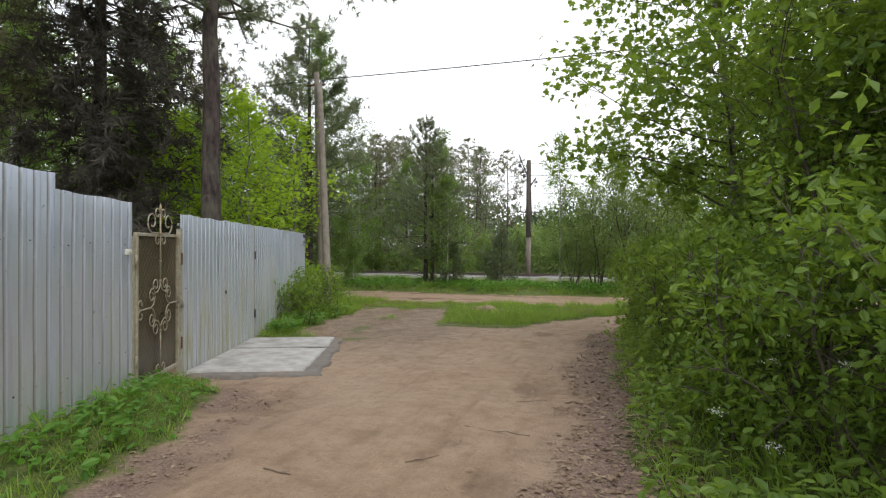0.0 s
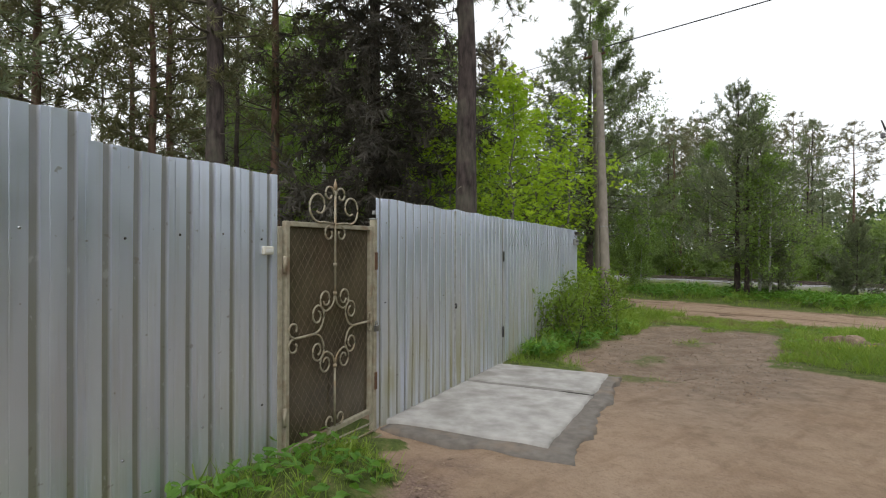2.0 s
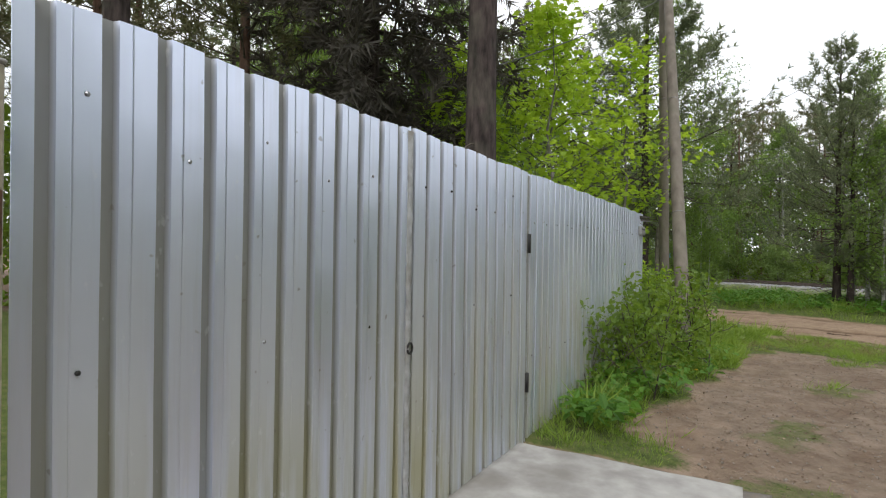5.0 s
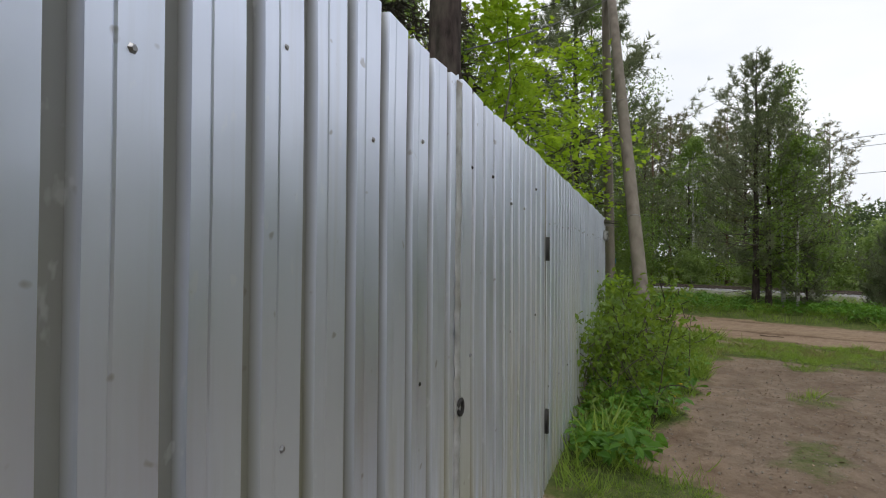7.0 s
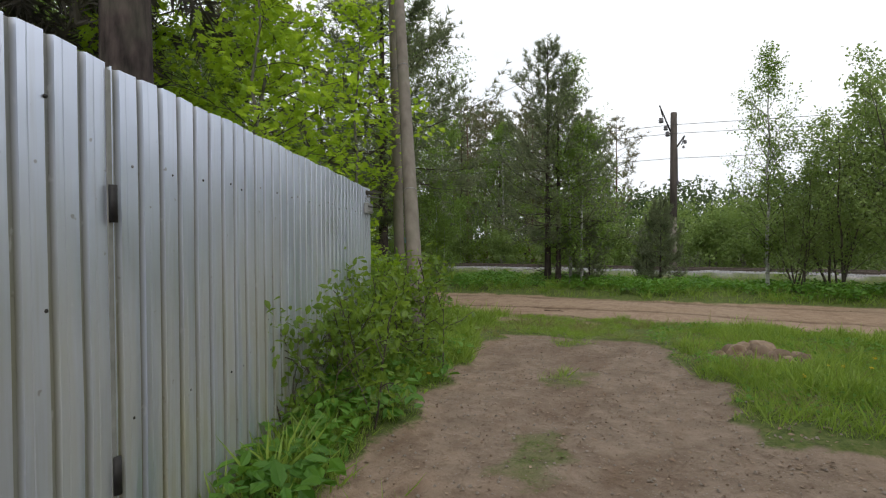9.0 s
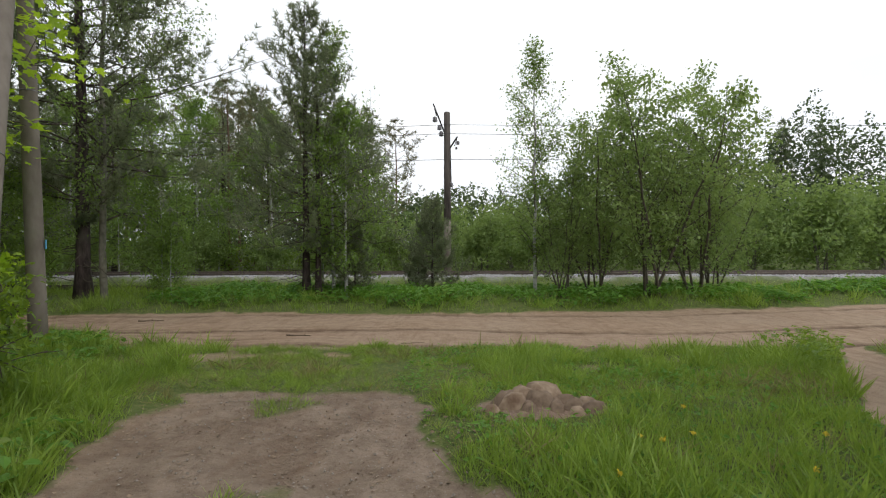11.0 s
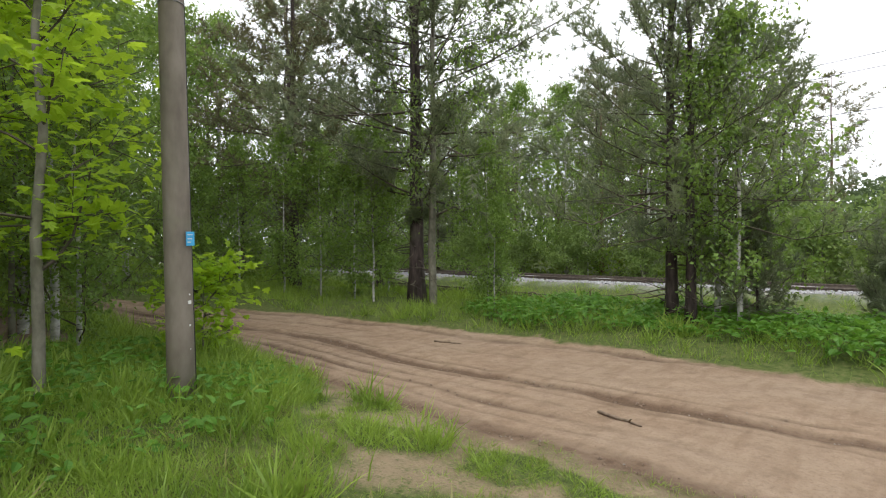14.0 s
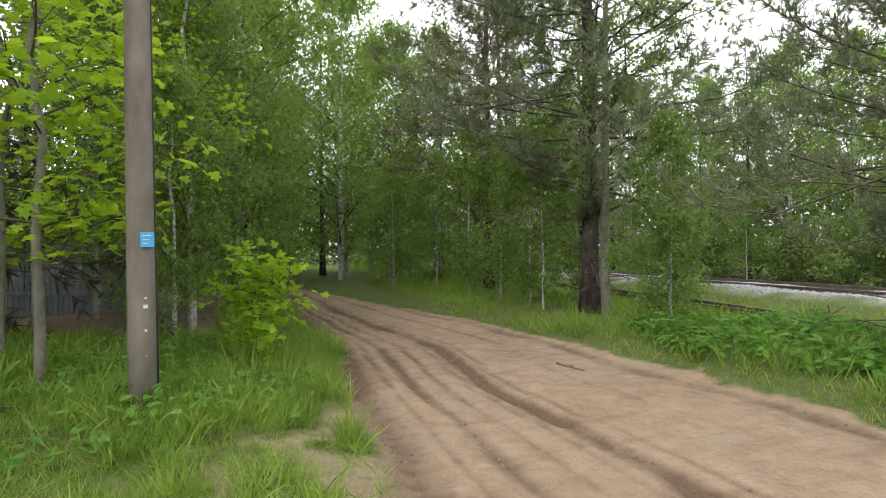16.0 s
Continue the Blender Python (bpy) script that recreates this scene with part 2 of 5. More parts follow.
M_CERAMIC = simple_mat("dark_glazed_ceramic", (0.06, 0.055, 0.06), (0.13, 0.125, 0.135), 30.0, 0.25)
M_CABLE = simple_mat("black_cable", (0.02, 0.02, 0.02), (0.045, 0.045, 0.045), 10.0, 0.6)
M_RAIL = simple_mat("rusty_rail_steel", (0.10, 0.08, 0.068), (0.19, 0.155, 0.13), 12.0, 0.6, 0.5)
M_SLEEPER = simple_mat("old_sleeper", (0.10, 0.085, 0.07), (0.2, 0.18, 0.155), 10.0, 0.9)
M_PICKET = simple_mat("grey_weathered_boards", (0.13, 0.15, 0.175), (0.24, 0.265, 0.30), 7.0, 0.9, 0.0, 0.4, (1, 1, 0.15))
M_TWIG = simple_mat("dry_twig", (0.10, 0.07, 0.05), (0.24, 0.18, 0.13), 18.0, 0.9)
M_STONE = simple_mat("grey_brown_pebble", (0.16, 0.13, 0.105), (0.29, 0.25, 0.21), 12.0, 0.9)
M_BALLAST = simple_mat("blue_grey_ballast", (0.24, 0.238, 0.245), (0.42, 0.415, 0.42), 12.0, 0.95)
M_PETAL = simple_mat("white_petals", (0.6, 0.62, 0.55), (0.75, 0.76, 0.7), 20.0, 0.8)
M_DRYLEAF = simple_mat("dry_leaf", (0.13, 0.08, 0.05), (0.32, 0.24, 0.17), 9.0, 0.9)
M_GROUND_CLOD = simple_mat("reddish_dry_soil", (0.115, 0.078, 0.054), (0.22, 0.158, 0.112), 16.0, 0.95, 0.0, 0.5)

M_PINE_BARK = bark_mat("pine_bark_dark", (0.022, 0.017, 0.016), (0.092, 0.07, 0.065), 13.0)
M_PINE_RED = bark_mat("pine_bark_reddish", (0.075, 0.045, 0.034), (0.21, 0.125, 0.092), 9.0)
M_BIRCH_BARK = bark_mat("birch_bark", (0.22, 0.215, 0.2), (0.55, 0.54, 0.51), 5.0, (1, 1, 2.5), 0.3, (0.07, 0.065, 0.06))
M_GREY_BARK = bark_mat("grey_green_bark", (0.105, 0.098, 0.075), (0.24, 0.225, 0.185), 10.0, (1, 1, 0.6), 0.4)
M_TWIG_BARK = bark_mat("dark_twig_bark", (0.05, 0.042, 0.033), (0.13, 0.11, 0.085), 10.0, (1, 1, 0.4), 0.3)

L_BIRCH = leaf_mat("birch_leaves", (0.055, 0.11, 0.030), (0.22, 0.33, 0.075), (0.37, 0.52, 0.075), 0.38, 0.9, 0.45)
L_MAPLE = leaf_mat("young_maple_leaves", (0.16, 0.285, 0.022), (0.38, 0.53, 0.055), (0.62, 0.82, 0.05), 0.42, 0.8, 0.58)
L_SHRUB = leaf_mat("shrub_leaves", (0.045, 0.095, 0.018), (0.20, 0.30, 0.045), (0.42, 0.58, 0.05), 0.38, 0.9, 0.45)
L_WILLOW = leaf_mat("aspen_leaves", (0.075, 0.13, 0.04), (0.26, 0.34, 0.11), (0.40, 0.54, 0.12), 0.45, 0.9, 0.45)
L_HERB = leaf_mat("herb_leaves", (0.055, 0.145, 0.022), (0.15, 0.30, 0.045), (0.28, 0.52, 0.05))
L_PINE = leaf_mat("pine_needles", (0.072, 0.10, 0.062), (0.26, 0.285, 0.17), (0.32, 0.38, 0.16), 0.5, 0.7, 0.4)
L_PINE_OLD = leaf_mat("brownish_pine_needles", (0.062, 0.072, 0.040), (0.215, 0.195, 0.105), (0.25, 0.24, 0.09), 0.55, 0.5, 0.35)
L_SPRUCE = leaf_mat("dark_spruce_needles", (0.036, 0.034, 0.028), (0.14, 0.122, 0.10), (0.13, 0.115, 0.08), 0.6, 0.6, 0.25)
L_GRASS = leaf_mat("grass_blades", (0.075, 0.145, 0.022), (0.33, 0.44, 0.085), (0.45, 0.62, 0.07), 0.42, 1.6, 0.42)
L_DRY = leaf_mat("dry_grass_blades", (0.17, 0.16, 0.06), (0.32, 0.29, 0.13), (0.35, 0.33, 0.1), 0.7, 0.8, 0.3)
L_FAR = leaf_mat("far_foliage", (0.045, 0.070, 0.034), (0.125, 0.165, 0.070), (0.16, 0.24, 0.08), 0.7, 0.12, 0.3)
L_FARLIGHT = leaf_mat("far_light_foliage", (0.06, 0.10, 0.028), (0.15, 0.22, 0.06), (0.2, 0.3, 0.05), 0.7, 0.25, 0.3)

# ---------------------------------------------------------------- mesh helpers
def unit(a):
    return a / np.maximum(np.linalg.norm(a, axis=-1, keepdims=True), 1e-9)


def mesh_of(name, verts, faces, mat, smooth=False):
    """faces: a list of index arrays, each (n, 3) or (n, 4)."""
    me = bpy.data.meshes.new(name)
    verts = np.asarray(verts, dtype=np.float32)
    faces = [np.asarray(f, dtype=np.int32) for f in faces if len(f)]
    loops = np.concatenate([f.ravel() for f in faces])
    sizes = np.concatenate([np.full(len(f), f.shape[1], dtype=np.int32) for f in faces])
    starts = np.concatenate([[0], np.cumsum(sizes)[:-1]]).astype(np.int32)
    me.vertices.add(len(verts))
    me.vertices.foreach_set("co", verts.ravel())
    me.loops.add(len(loops))
    me.loops.foreach_set("vertex_index", loops)
    me.polygons.add(len(sizes))
    me.polygons.foreach_set("loop_start", starts)
    me.polygons.foreach_set("use_smooth", np.full(len(sizes), smooth))
    me.update(calc_edges=True)
    me.validate()
    me.materials.append(mat)
    return me


class Geo:
    """Vertices and faces of one mesh, gathered piece by piece."""

    def __init__(self):
        self.v, self.q, self.t, self.n = [], [], [], 0

    def add(self, v, quads=(), tris=()):
        v = np.asarray(v, dtype=float)
        if len(quads):
            self.q.append(np.asarray(quads) + self.n)
        if len(tris):
            self.t.append(np.asarray(tris) + self.n)
        self.v.append(v)
        self.n += len(v)

    def tube(self, pts, radii, n=6, cap=True):
        pts = np.asarray(pts, dtype=float)
        k = len(pts)
        radii = np.broadcast_to(np.asarray(radii, dtype=float), (k,))
        tan = unit(np.gradient(pts, axis=0))
        ref = np.array([0.0, 0.0, 1.0]) if abs(tan[:, 2]).mean() < 0.8 else np.array([1.0, 0.0, 0.0])
        a = unit(np.cross(tan, ref))
        b = np.cross(tan, a)
        ang = np.arange(n) * 2 * np.pi / n
        ring = pts[:, None, :] + radii[:, None, None] * (np.cos(ang)[None, :, None] * a[:, None, :] + np.sin(ang)[None, :, None] * b[:, None, :])
        i = np.arange(k - 1)[:, None] * n
        j = np.arange(n)[None, :]
        j2 = (j + 1) % n
        quads = np.stack([i + j, i + j2, i + n + j2, i + n + j], axis=-1).reshape(-1, 4)
        tris = []
        if cap:
            tris = [(0, m + 1, m) for m in range(1, n - 1)] + [((k - 1) * n, (k - 1) * n + m, (k - 1) * n + m + 1) for m in range(1, n - 1)]
        self.add(ring.reshape(-1, 3), quads, tris)

    def box(self, lo, hi, bevel=0.0):
        """A box with chamfered vertical and horizontal edges."""
        lo, hi = np.asarray(lo, float), np.asarray(hi, float)
        bm = bmesh.new()
        bmesh.ops.create_cube(bm, size=1.0)
        for v in bm.verts:
            v.co = Vector([(l + h) / 2 + c * (h - l) for c, l, h in zip(v.co, lo, hi)])
        if bevel:
            bmesh.ops.bevel(bm, geom=bm.edges[:], offset=bevel, segments=1, affect="EDGES")
        bmesh.ops.triangulate(bm, faces=bm.faces[:])
        bm.verts.index_update()
        self.add([v.co[:] for v in bm.verts], (), [[v.index for v in f.verts] for f in bm.faces])
        bm.free()

    def scatter(self, tv, tf, P, D, N, S):
        """Copies of a small template (u along D, v across, w along N) at the places P, scaled by S."""
        tv, tf = np.asarray(tv, float), np.asarray(tf)
        D = unit(D)
        A = unit(np.cross(N, D))
        N = np.cross(D, A)
        S = np.asarray(S, float).reshape(-1, 1, 1)
        v = P[:, None, :] + S * (tv[None, :, 0:1] * D[:, None, :] + tv[None, :, 1:2] * A[:, None, :] + tv[None, :, 2:3] * N[:, None, :])
        f = (np.arange(len(P)) * len(tv))[:, None, None] + tf[None]
        self.add(v.reshape(-1, 3), (), f.reshape(-1, 3))

    def mesh(self, name, mat, smooth=False):
        return mesh_of(name, np.concatenate(self.v), [np.concatenate(x) for x in (self.q, self.t) if x], mat, smooth)


def part(name, geo, mat, parent=None, label="", smooth=False):
    """One mesh object under a thing or under a part."""
    ob = new(name, geo.mesh(name, mat, smooth) if isinstance(geo, Geo) else geo)
    if parent is not None:
        ob.parent = parent
    if label:
        ob["label"] = label
    return ob


def thing(name, label, category, m=None, group="", kind=""):
    ob = new(name)
    ob.empty_display_size = 0.2
    if m is not None:
        ob.matrix_world = m
    return tagged(ob, label, category, group, kind)


def boxpart(name, lo, hi, mat, parent, label="", bevel=0.004):
    g = Geo()
    g.box(lo, hi, bevel)
    return part(name, g, mat, parent, label)


def vnoise(x, y, scale, seed):
    """Smooth value noise, -1 to 1."""
    r = np.random.RandomState(seed).uniform(-1, 1, (64, 64))
    u, v = np.asarray(x) * scale, np.asarray(y) * scale
    iu, iv = np.floor(u).astype(int), np.floor(v).astype(int)
    fu, fv = u - iu, v - iv
    fu, fv = fu * fu * (3 - 2 * fu), fv * fv * (3 - 2 * fv)
    g = lambda a, b: r[a % 64, b % 64]
    return (g(iu, iv) * (1 - fu) + g(iu + 1, iv) * fu) * (1 - fv) + (g(iu, iv + 1) * (1 - fu) + g(iu + 1, iv + 1) * fu) * fv


def smooth01(a, lo, hi):
    t = np.clip((a - lo) / (hi - lo), 0, 1)
    return t * t * (3 - 2 * t)


# ---------------------------------------------------------------- the lie of the land
def slope(y):
    return np.interp(y, [-4, 0, 5.4, 9, 12.5, 20.6, 24, 60], [0.06, 0, -0.14, -0.26, -0.35, -0.65, -0.65, -0.65])


def main_near(x):
    return np.interp(x, [-60, -40, -26, -17.6, -13.8, -11, -5, 0.4, 3.2, 12, 60], [2, 13.5, 18.9, 19.3, 19.7, 19.3, 19.4, 19.2, 19.9, 21.5, 30])


def bank_edge(x):
    """The track's near side, with the worn corner below the pole."""
    return main_near(x) - np.interp(x, [-11.2, -9.7, -8.9, -8.0, -7.0, -5.8], [0, 0.65, 1.2, 1.6, 1.1, 0])


def main_far(x):
    return np.interp(x, [-60, -40, -26, -19.8, -15, -10.8, -5, 4.8, 7.0, 12, 60], [6, 17, 20.9, 22.3, 23.5, 23.95, 23.8, 25.0, 25.6, 26.6, 36])


def lane_left(y):
    return np.interp(y, [-10, 0, 2.7, 3.7, 5.2, 6.0], [-2.2, -2.7, -3.25, -3.55, -4.0, -4.9])


def ground_masks(x, y):
    """Where turf, ruts, leaf litter, ballast and the grey parking soil lie (0 to 1)."""
    w = 0.20 * vnoise(x, y, 1.6, 3) + 0.14 * vnoise(x, y, 4.3, 4) + 0.08 * vnoise(x, y, 10.0, 8)
    xx, yy = x + w, y + 0.8 * w
    soft = 0.3
    # the main track along the railway
    corner = 0.62 * smooth01(yy - bank_edge(xx), -0.35, 0.35)
    road = np.maximum(corner, smooth01(yy - main_near(xx), -soft, soft)) * smooth01(main_far(xx) - yy, -soft, soft)
    # the lane walked first, from the start to the fork
    right = np.interp(yy, [-10, 3.6, 11.3, 14, 20.5, 22], [0.15, 0.12, 0.1, 0.5, 2.6, 3.2])
    lane_l = np.interp(yy, [-10, 0, 2.7, 3.7, 5.2, 5.7, 8.6, 9.1, 11.5, 11.9, 13.6, 16, 19.9, 22], [-2.2, -2.7, -3.25, -3.55, -4.0, -5.7, -6.7, -5.5, -6.3, -1.9, -1.5, -0.3, 1.9, 3.0])
    lane = smooth01(xx - lane_l, -soft, soft) * smooth01(right - xx, -soft, soft) * smooth01(20.5 - yy, -0.5, 0.5)
    # parking strip beside the fence
    p_l = np.interp(yy, [5, 9.2, 10.4, 12.2, 13.4, 16], [-5.2, -6.0, -6.2, -6.65, -7.0, -7.3])
    p_r = np.interp(yy, [5, 12.0, 12.9, 14.7, 16.5], [-3.4, -3.6, -3.8, -4.3, -4.9])
    park = smooth01(xx - p_l, -soft, soft) * smooth01(p_r - xx, -soft, soft) * smooth01(yy, 8.6, 10.0) * smooth01(16.2 - yy, -0.25, 0.25)
    parkcol = smooth01(xx - p_l, -0.5, 0.5) * smooth01(p_r + 0.6 - xx, -0.9, 0.7) * smooth01(yy + 0.5 * xx, 4.6, 8.5) * smooth01(16.6 - yy, -0.5, 0.5)
    bare = np.maximum(np.maximum(road, lane), park)
    # worn spots in the turf near the track
    bare = np.maximum(bare, 0.5 * smooth01(vnoise(x, y, 1.2, 12) + 0.6 * vnoise(x, y, 3.4, 13), 0.45, 0.9) * smooth01(yy, 16.0, 17.0) * smooth01(19.6 - yy, 0, 0.3) * smooth01(xx, -9.6, -8.8) * smooth01(3 - xx, 0, 1))
    bare = np.maximum(bare, smooth01(1.0 - np.hypot((xx + 3.45) / 0.75, (yy - 15.6) / 0.45), 0.0, 0.4))
    bare = np.maximum(bare, 0.7 * smooth01(1.0 - np.hypot((xx + 6.2) / 0.95, (yy - 18.6) / 0.5) + 0.7 * vnoise(x, y, 2.4, 15) + 0.4 * vnoise(x, y, 6.1, 16), 0.0, 0.8))
    # tufts that grow in the parking strip
    for cx, cy, rx, ry in ((-5.25, 10.9, 0.45, 0.9), (-4.6, 9.6, 0.5, 0.3), (-5.6, 13.3, 0.4, 0.7), (-6.0, 15.6, 0.5, 0.7), (-8.6, 18.6, 0.6, 0.35), (-7.6, 18.8, 0.5, 0.4), (-9.5, 19.15, 0.5, 0.2), (-6.9, 18.9, 0.5, 0.3)):
        bare = bare * (1 - 0.5 * smooth01(1 - np.hypot((xx - cx) / rx, (yy - cy) / ry) + 0.5 * w, 0.0, 0.6))
    grass = 1 - bare
    # ruts: along the main track, and in the lane
    wob = 0.09 * vnoise(x, y, 0.3, 21) + 0.035 * vnoise(x, y, 1.7, 22)
    mid = main_near(x)
    brk = 0.55 + 0.45 * smooth01(vnoise(x, y, 0.8, 23) + 0.5 * vnoise(x, y, 2.9, 24), -0.5, 0.4)
    sq = np.interp(x, [-26, -14, -8], [0.55, 0.85, 1.0])
    rut = np.zeros_like(x)
    for off, wid, amt in ((0.18, 0.24, 1.0), (2.0, 0.13, 1.0), (0.95, 0.09, np.interp(x, [-9, -6], [0.8, 0.15])), (1.35, 0.05, np.interp(x, [-9, -6], [0.6, 0.1])), (0.62, 0.06, np.interp(x, [-9, -6], [0.6, 0.2])), (4.35, 0.16, 0.55), (2.32, 0.05, 0.5), (1.72, 0.05, 0.45), (3.3, 0.07, np.interp(x, [-16, -12, -8], [0.6, 0.35, 0.1]))):
        rut = np.maximum(rut, amt * brk * np.exp(-(((y - mid - off * sq + wob) / wid) ** 2)))
    rut = rut * road + rut * (1 - road) * 0.25
    lp = np.exp(-(((x + 1.0 - 0.3 * wob + 0.02 * (y - 5)) / 0.35) ** 2)) * smooth01(vnoise(x, y, 1.4, 31), 0.0, 0.7) * smooth01(14 - y, 0, 2)
    lp = lp + np.exp(-(((x + 3.5) / 0.7) ** 2 + ((y - 3.6) / 1.6) ** 2)) * 1.1 * smooth01(vnoise(x, y, 2.2, 32), -0.3, 0.5)
    rut = np.maximum(rut, 0.55 * lp * lane * (1 - park))
    rut = np.maximum(rut, 0.28 * park * smooth01(vnoise(x, y, 1.1, 33) + 0.5 * vnoise(x, y, 3.1, 34), 0.25, 0.7))
    litter = smooth01(xx, -0.75, -0.15) * smooth01(13 - yy, 0, 2) * smooth01(1.5 - xx, 0, 0.5)
    wood = smooth01(-13.6 - xx - 0.25 * (15.5 - yy), 0, 1.5) * smooth01(18.2 - yy, 0, 0.8)
    litter = np.maximum(litter * 0.9, 0.55 * wood)
    litter = np.maximum(litter, 0.5 * smooth01(1.0 - np.hypot((xx + 3.45) / 0.75, (yy - 15.6) / 0.45), 0.0, 0.4))
    litter = np.maximum(litter, 0.8 * np.exp(-(((xx - lane_left(yy) - 0.22) / 0.34) ** 2)) * smooth01(5.7 - yy, 0, 0.5) * smooth01(vnoise(x, y, 1.7, 35) + 0.4 * vnoise(x, y, 4.4, 36), -0.6, 0.3))
    grass = grass * (1 - 0.75 * wood)
    stone = smooth01(yy, 32.2, 32.9) * smooth01(37.0 - yy, 0, 0.8)
    litter = np.maximum(litter, 0.6 * smooth01(yy, 28.6, 29.5) * smooth01(33 - yy, 0, 1) * smooth01(vnoise(x, y, 0.7, 41), -0.5, 0.3))
    grass = grass * (1 - stone)
    return np.clip(grass, 0, 1), np.clip(rut, 0, 1), np.clip(litter, 0, 1), np.clip(stone, 0, 1), np.clip(parkcol, 0, 1)


def ground_z(x, y):
    x, y = np.asarray(x, float), np.asarray(y, float)
    grass, rut, litter, stone, park = ground_masks(x, y)
    z = slope(y)
    z = z + 0.035 * vnoise(x, y, 0.6, 51) + 0.014 * vnoise(x, y, 2.3, 52) + 0.006 * vnoise(x, y, 6.5, 53)
    z = z - 0.05 * rut + 0.05 * grass + 0.012 * (1 - grass) * vnoise(x, y, 4.1, 54) * (0.3 + rut)
    # banks: beside the pole, along the far verge, below the fence
    z = z + 0.22 * smooth01(-8.2 - x, 0, 2.0) * smooth01(y, 13.5, 15.5) * smooth01(19.2 - y, 0, 1.6)
    z = z + 0.16 * smooth01(y - main_far(x), 0, 1.2) * smooth01(29.0 - y, 0, 2.0)
    z = z + 0.25 * smooth01(x, 4, 9) * smooth01(y - main_far(x), 0, 2.0) * smooth01(30.0 - y, 0, 2.0)
    z = z + 0.14 * smooth01(lane_left(y) - x, 0, 0.6) * smooth01(5.2 - y, 0, 1.2)
    z = z + 0.10 * smooth01(1.0 - np.hypot((x + 3.45) / 0.9, (y - 15.6) / 0.6), 0.0, 0.8)
    # railway embankment
    z = z + 0.33 * smooth01(y, 31.3, 32.8) * smooth01(37.5 - y, 0, 1.5)
    # the concrete slab lies on levelled soil
    return z


def stretch_axis(lo, hi, step, reach):
    a = list(np.arange(lo, hi + step, step))
    d = step
    while a[-1] < reach:
        d *= 1.28
        a.append(a[-1] + d)
    d = step
    b = [lo]
    while b[-1] > -reach:
        d *= 1.28
        b.append(b[-1] - d)
    return np.array(b[:0:-1] + a)


def make_ground():
    gx, gy = stretch_axis(-27, 9, 0.10, 700), stretch_axis(-3, 30, 0.085, 700)
    X, Y = np.meshgrid(gx, gy)
    x, y = X.ravel(), Y.ravel()
    v = np.stack([x, y, ground_z(x, y)], axis=1)
    nx, ny = len(gx), len(gy)
    i = np.arange(ny - 1)[:, None] * nx + np.arange(nx - 1)[None, :]
    q = np.stack([i, i + 1, i + nx + 1, i + nx], axis=-1).reshape(-1, 4)
    me = mesh_of("ground", v, [q], M_GROUND, True)
    for name, val in zip(("grass", "rut", "litter", "stone", "park"), ground_masks(x, y)):
        at = me.attributes.new(name, "FLOAT", "POINT")
        at.data.foreach_set("value", val.astype(np.float32))
    return tagged(new("ground", me), "sandy dirt tracks with ruts between rough turf", "ground", "", "structure")


GROUND = make_ground()


def gz(x, y):
    return float(ground_z(np.array([x]), np.array([y]))[0])


# ---------------------------------------------------------------- plants
DIAMOND = ([(0, 0, 0), (0.45, 0.30, 0.06), (1, 0, -0.06), (0.45, -0.30, 0.06)], [(0, 1, 2), (0, 2, 3)])
OVATE = ([(0, 0, 0), (0.28, 0.27, 0.06), (0.68, 0.22, 0.05), (1, 0, -0.1), (0.68, -0.22, 0.05), (0.28, -0.27, 0.06)], [(0, 1, 2), (0, 2, 3), (0, 3, 4), (0, 4, 5)])
LANCE = ([(0, 0, 0), (0.4, 0.15, 0.04), (1, 0, -0.12), (0.4, -0.15, 0.04)], [(0, 1, 2), (0, 2, 3)])
MAPLE = (
    [(0.12, 0, 0), (0.0, 0.22, 0.0), (0.18, 0.52, -0.05), (0.42, 0.30, 0.02), (0.68, 0.46, -0.04), (0.70, 0.18, 0.02), (1.0, 0, -0.08), (0.70, -0.18, 0.02), (0.68, -0.46, -0.04), (0.42, -0.30, 0.02), (0.18, -0.52, -0.05), (0.0, -0.22, 0.0)],
    [(0, k, k + 1) for k in range(1, 11)],
)


def tuft(n, length, width, spread, seed):
    """A spray of needles round its axis."""
    r = np.random.RandomState(seed)
    v, f = [], []
    for k in range(n):
        a = 2 * math.pi * (k + r.rand() * 0.6) / n
        s = spread * (0.6 + 0.6 * r.rand())
        b = 0.5 * r.rand() * length
        d = np.array([math.cos(s), math.sin(s) * math.cos(a), math.sin(s) * math.sin(a)])
        side = unit(np.cross(d, np.array([0.3, math.sin(a), -math.cos(a)])))
        p = np.array([b, 0, 0])
        v += [p - side * width / 2, p + side * width / 2, p + d * length * (0.75 + 0.4 * r.rand())]
        f.append((3 * k, 3 * k + 1, 3 * k + 2))
    return v, f


def bend(p, d, length, k, curl, r, up=0.0):
    """A crooked line of k + 1 points from p along d."""
    pts, p, d = [np.array(p, float)], np.array(p, float), unit(np.array(d, float))
    for _ in range(k):
        d = unit(d + r.normal(0, curl, 3) + np.array([0, 0, up]))
        p = p + d * length / k
        pts.append(p)
    return np.array(pts)


def along(pts, t):
    k = len(pts) - 1
    i = min(int(t * k), k - 1)
    f = t * k - i
    return pts[i] * (1 - f) + pts[i + 1] * f, unit(pts[i + 1] - pts[i])


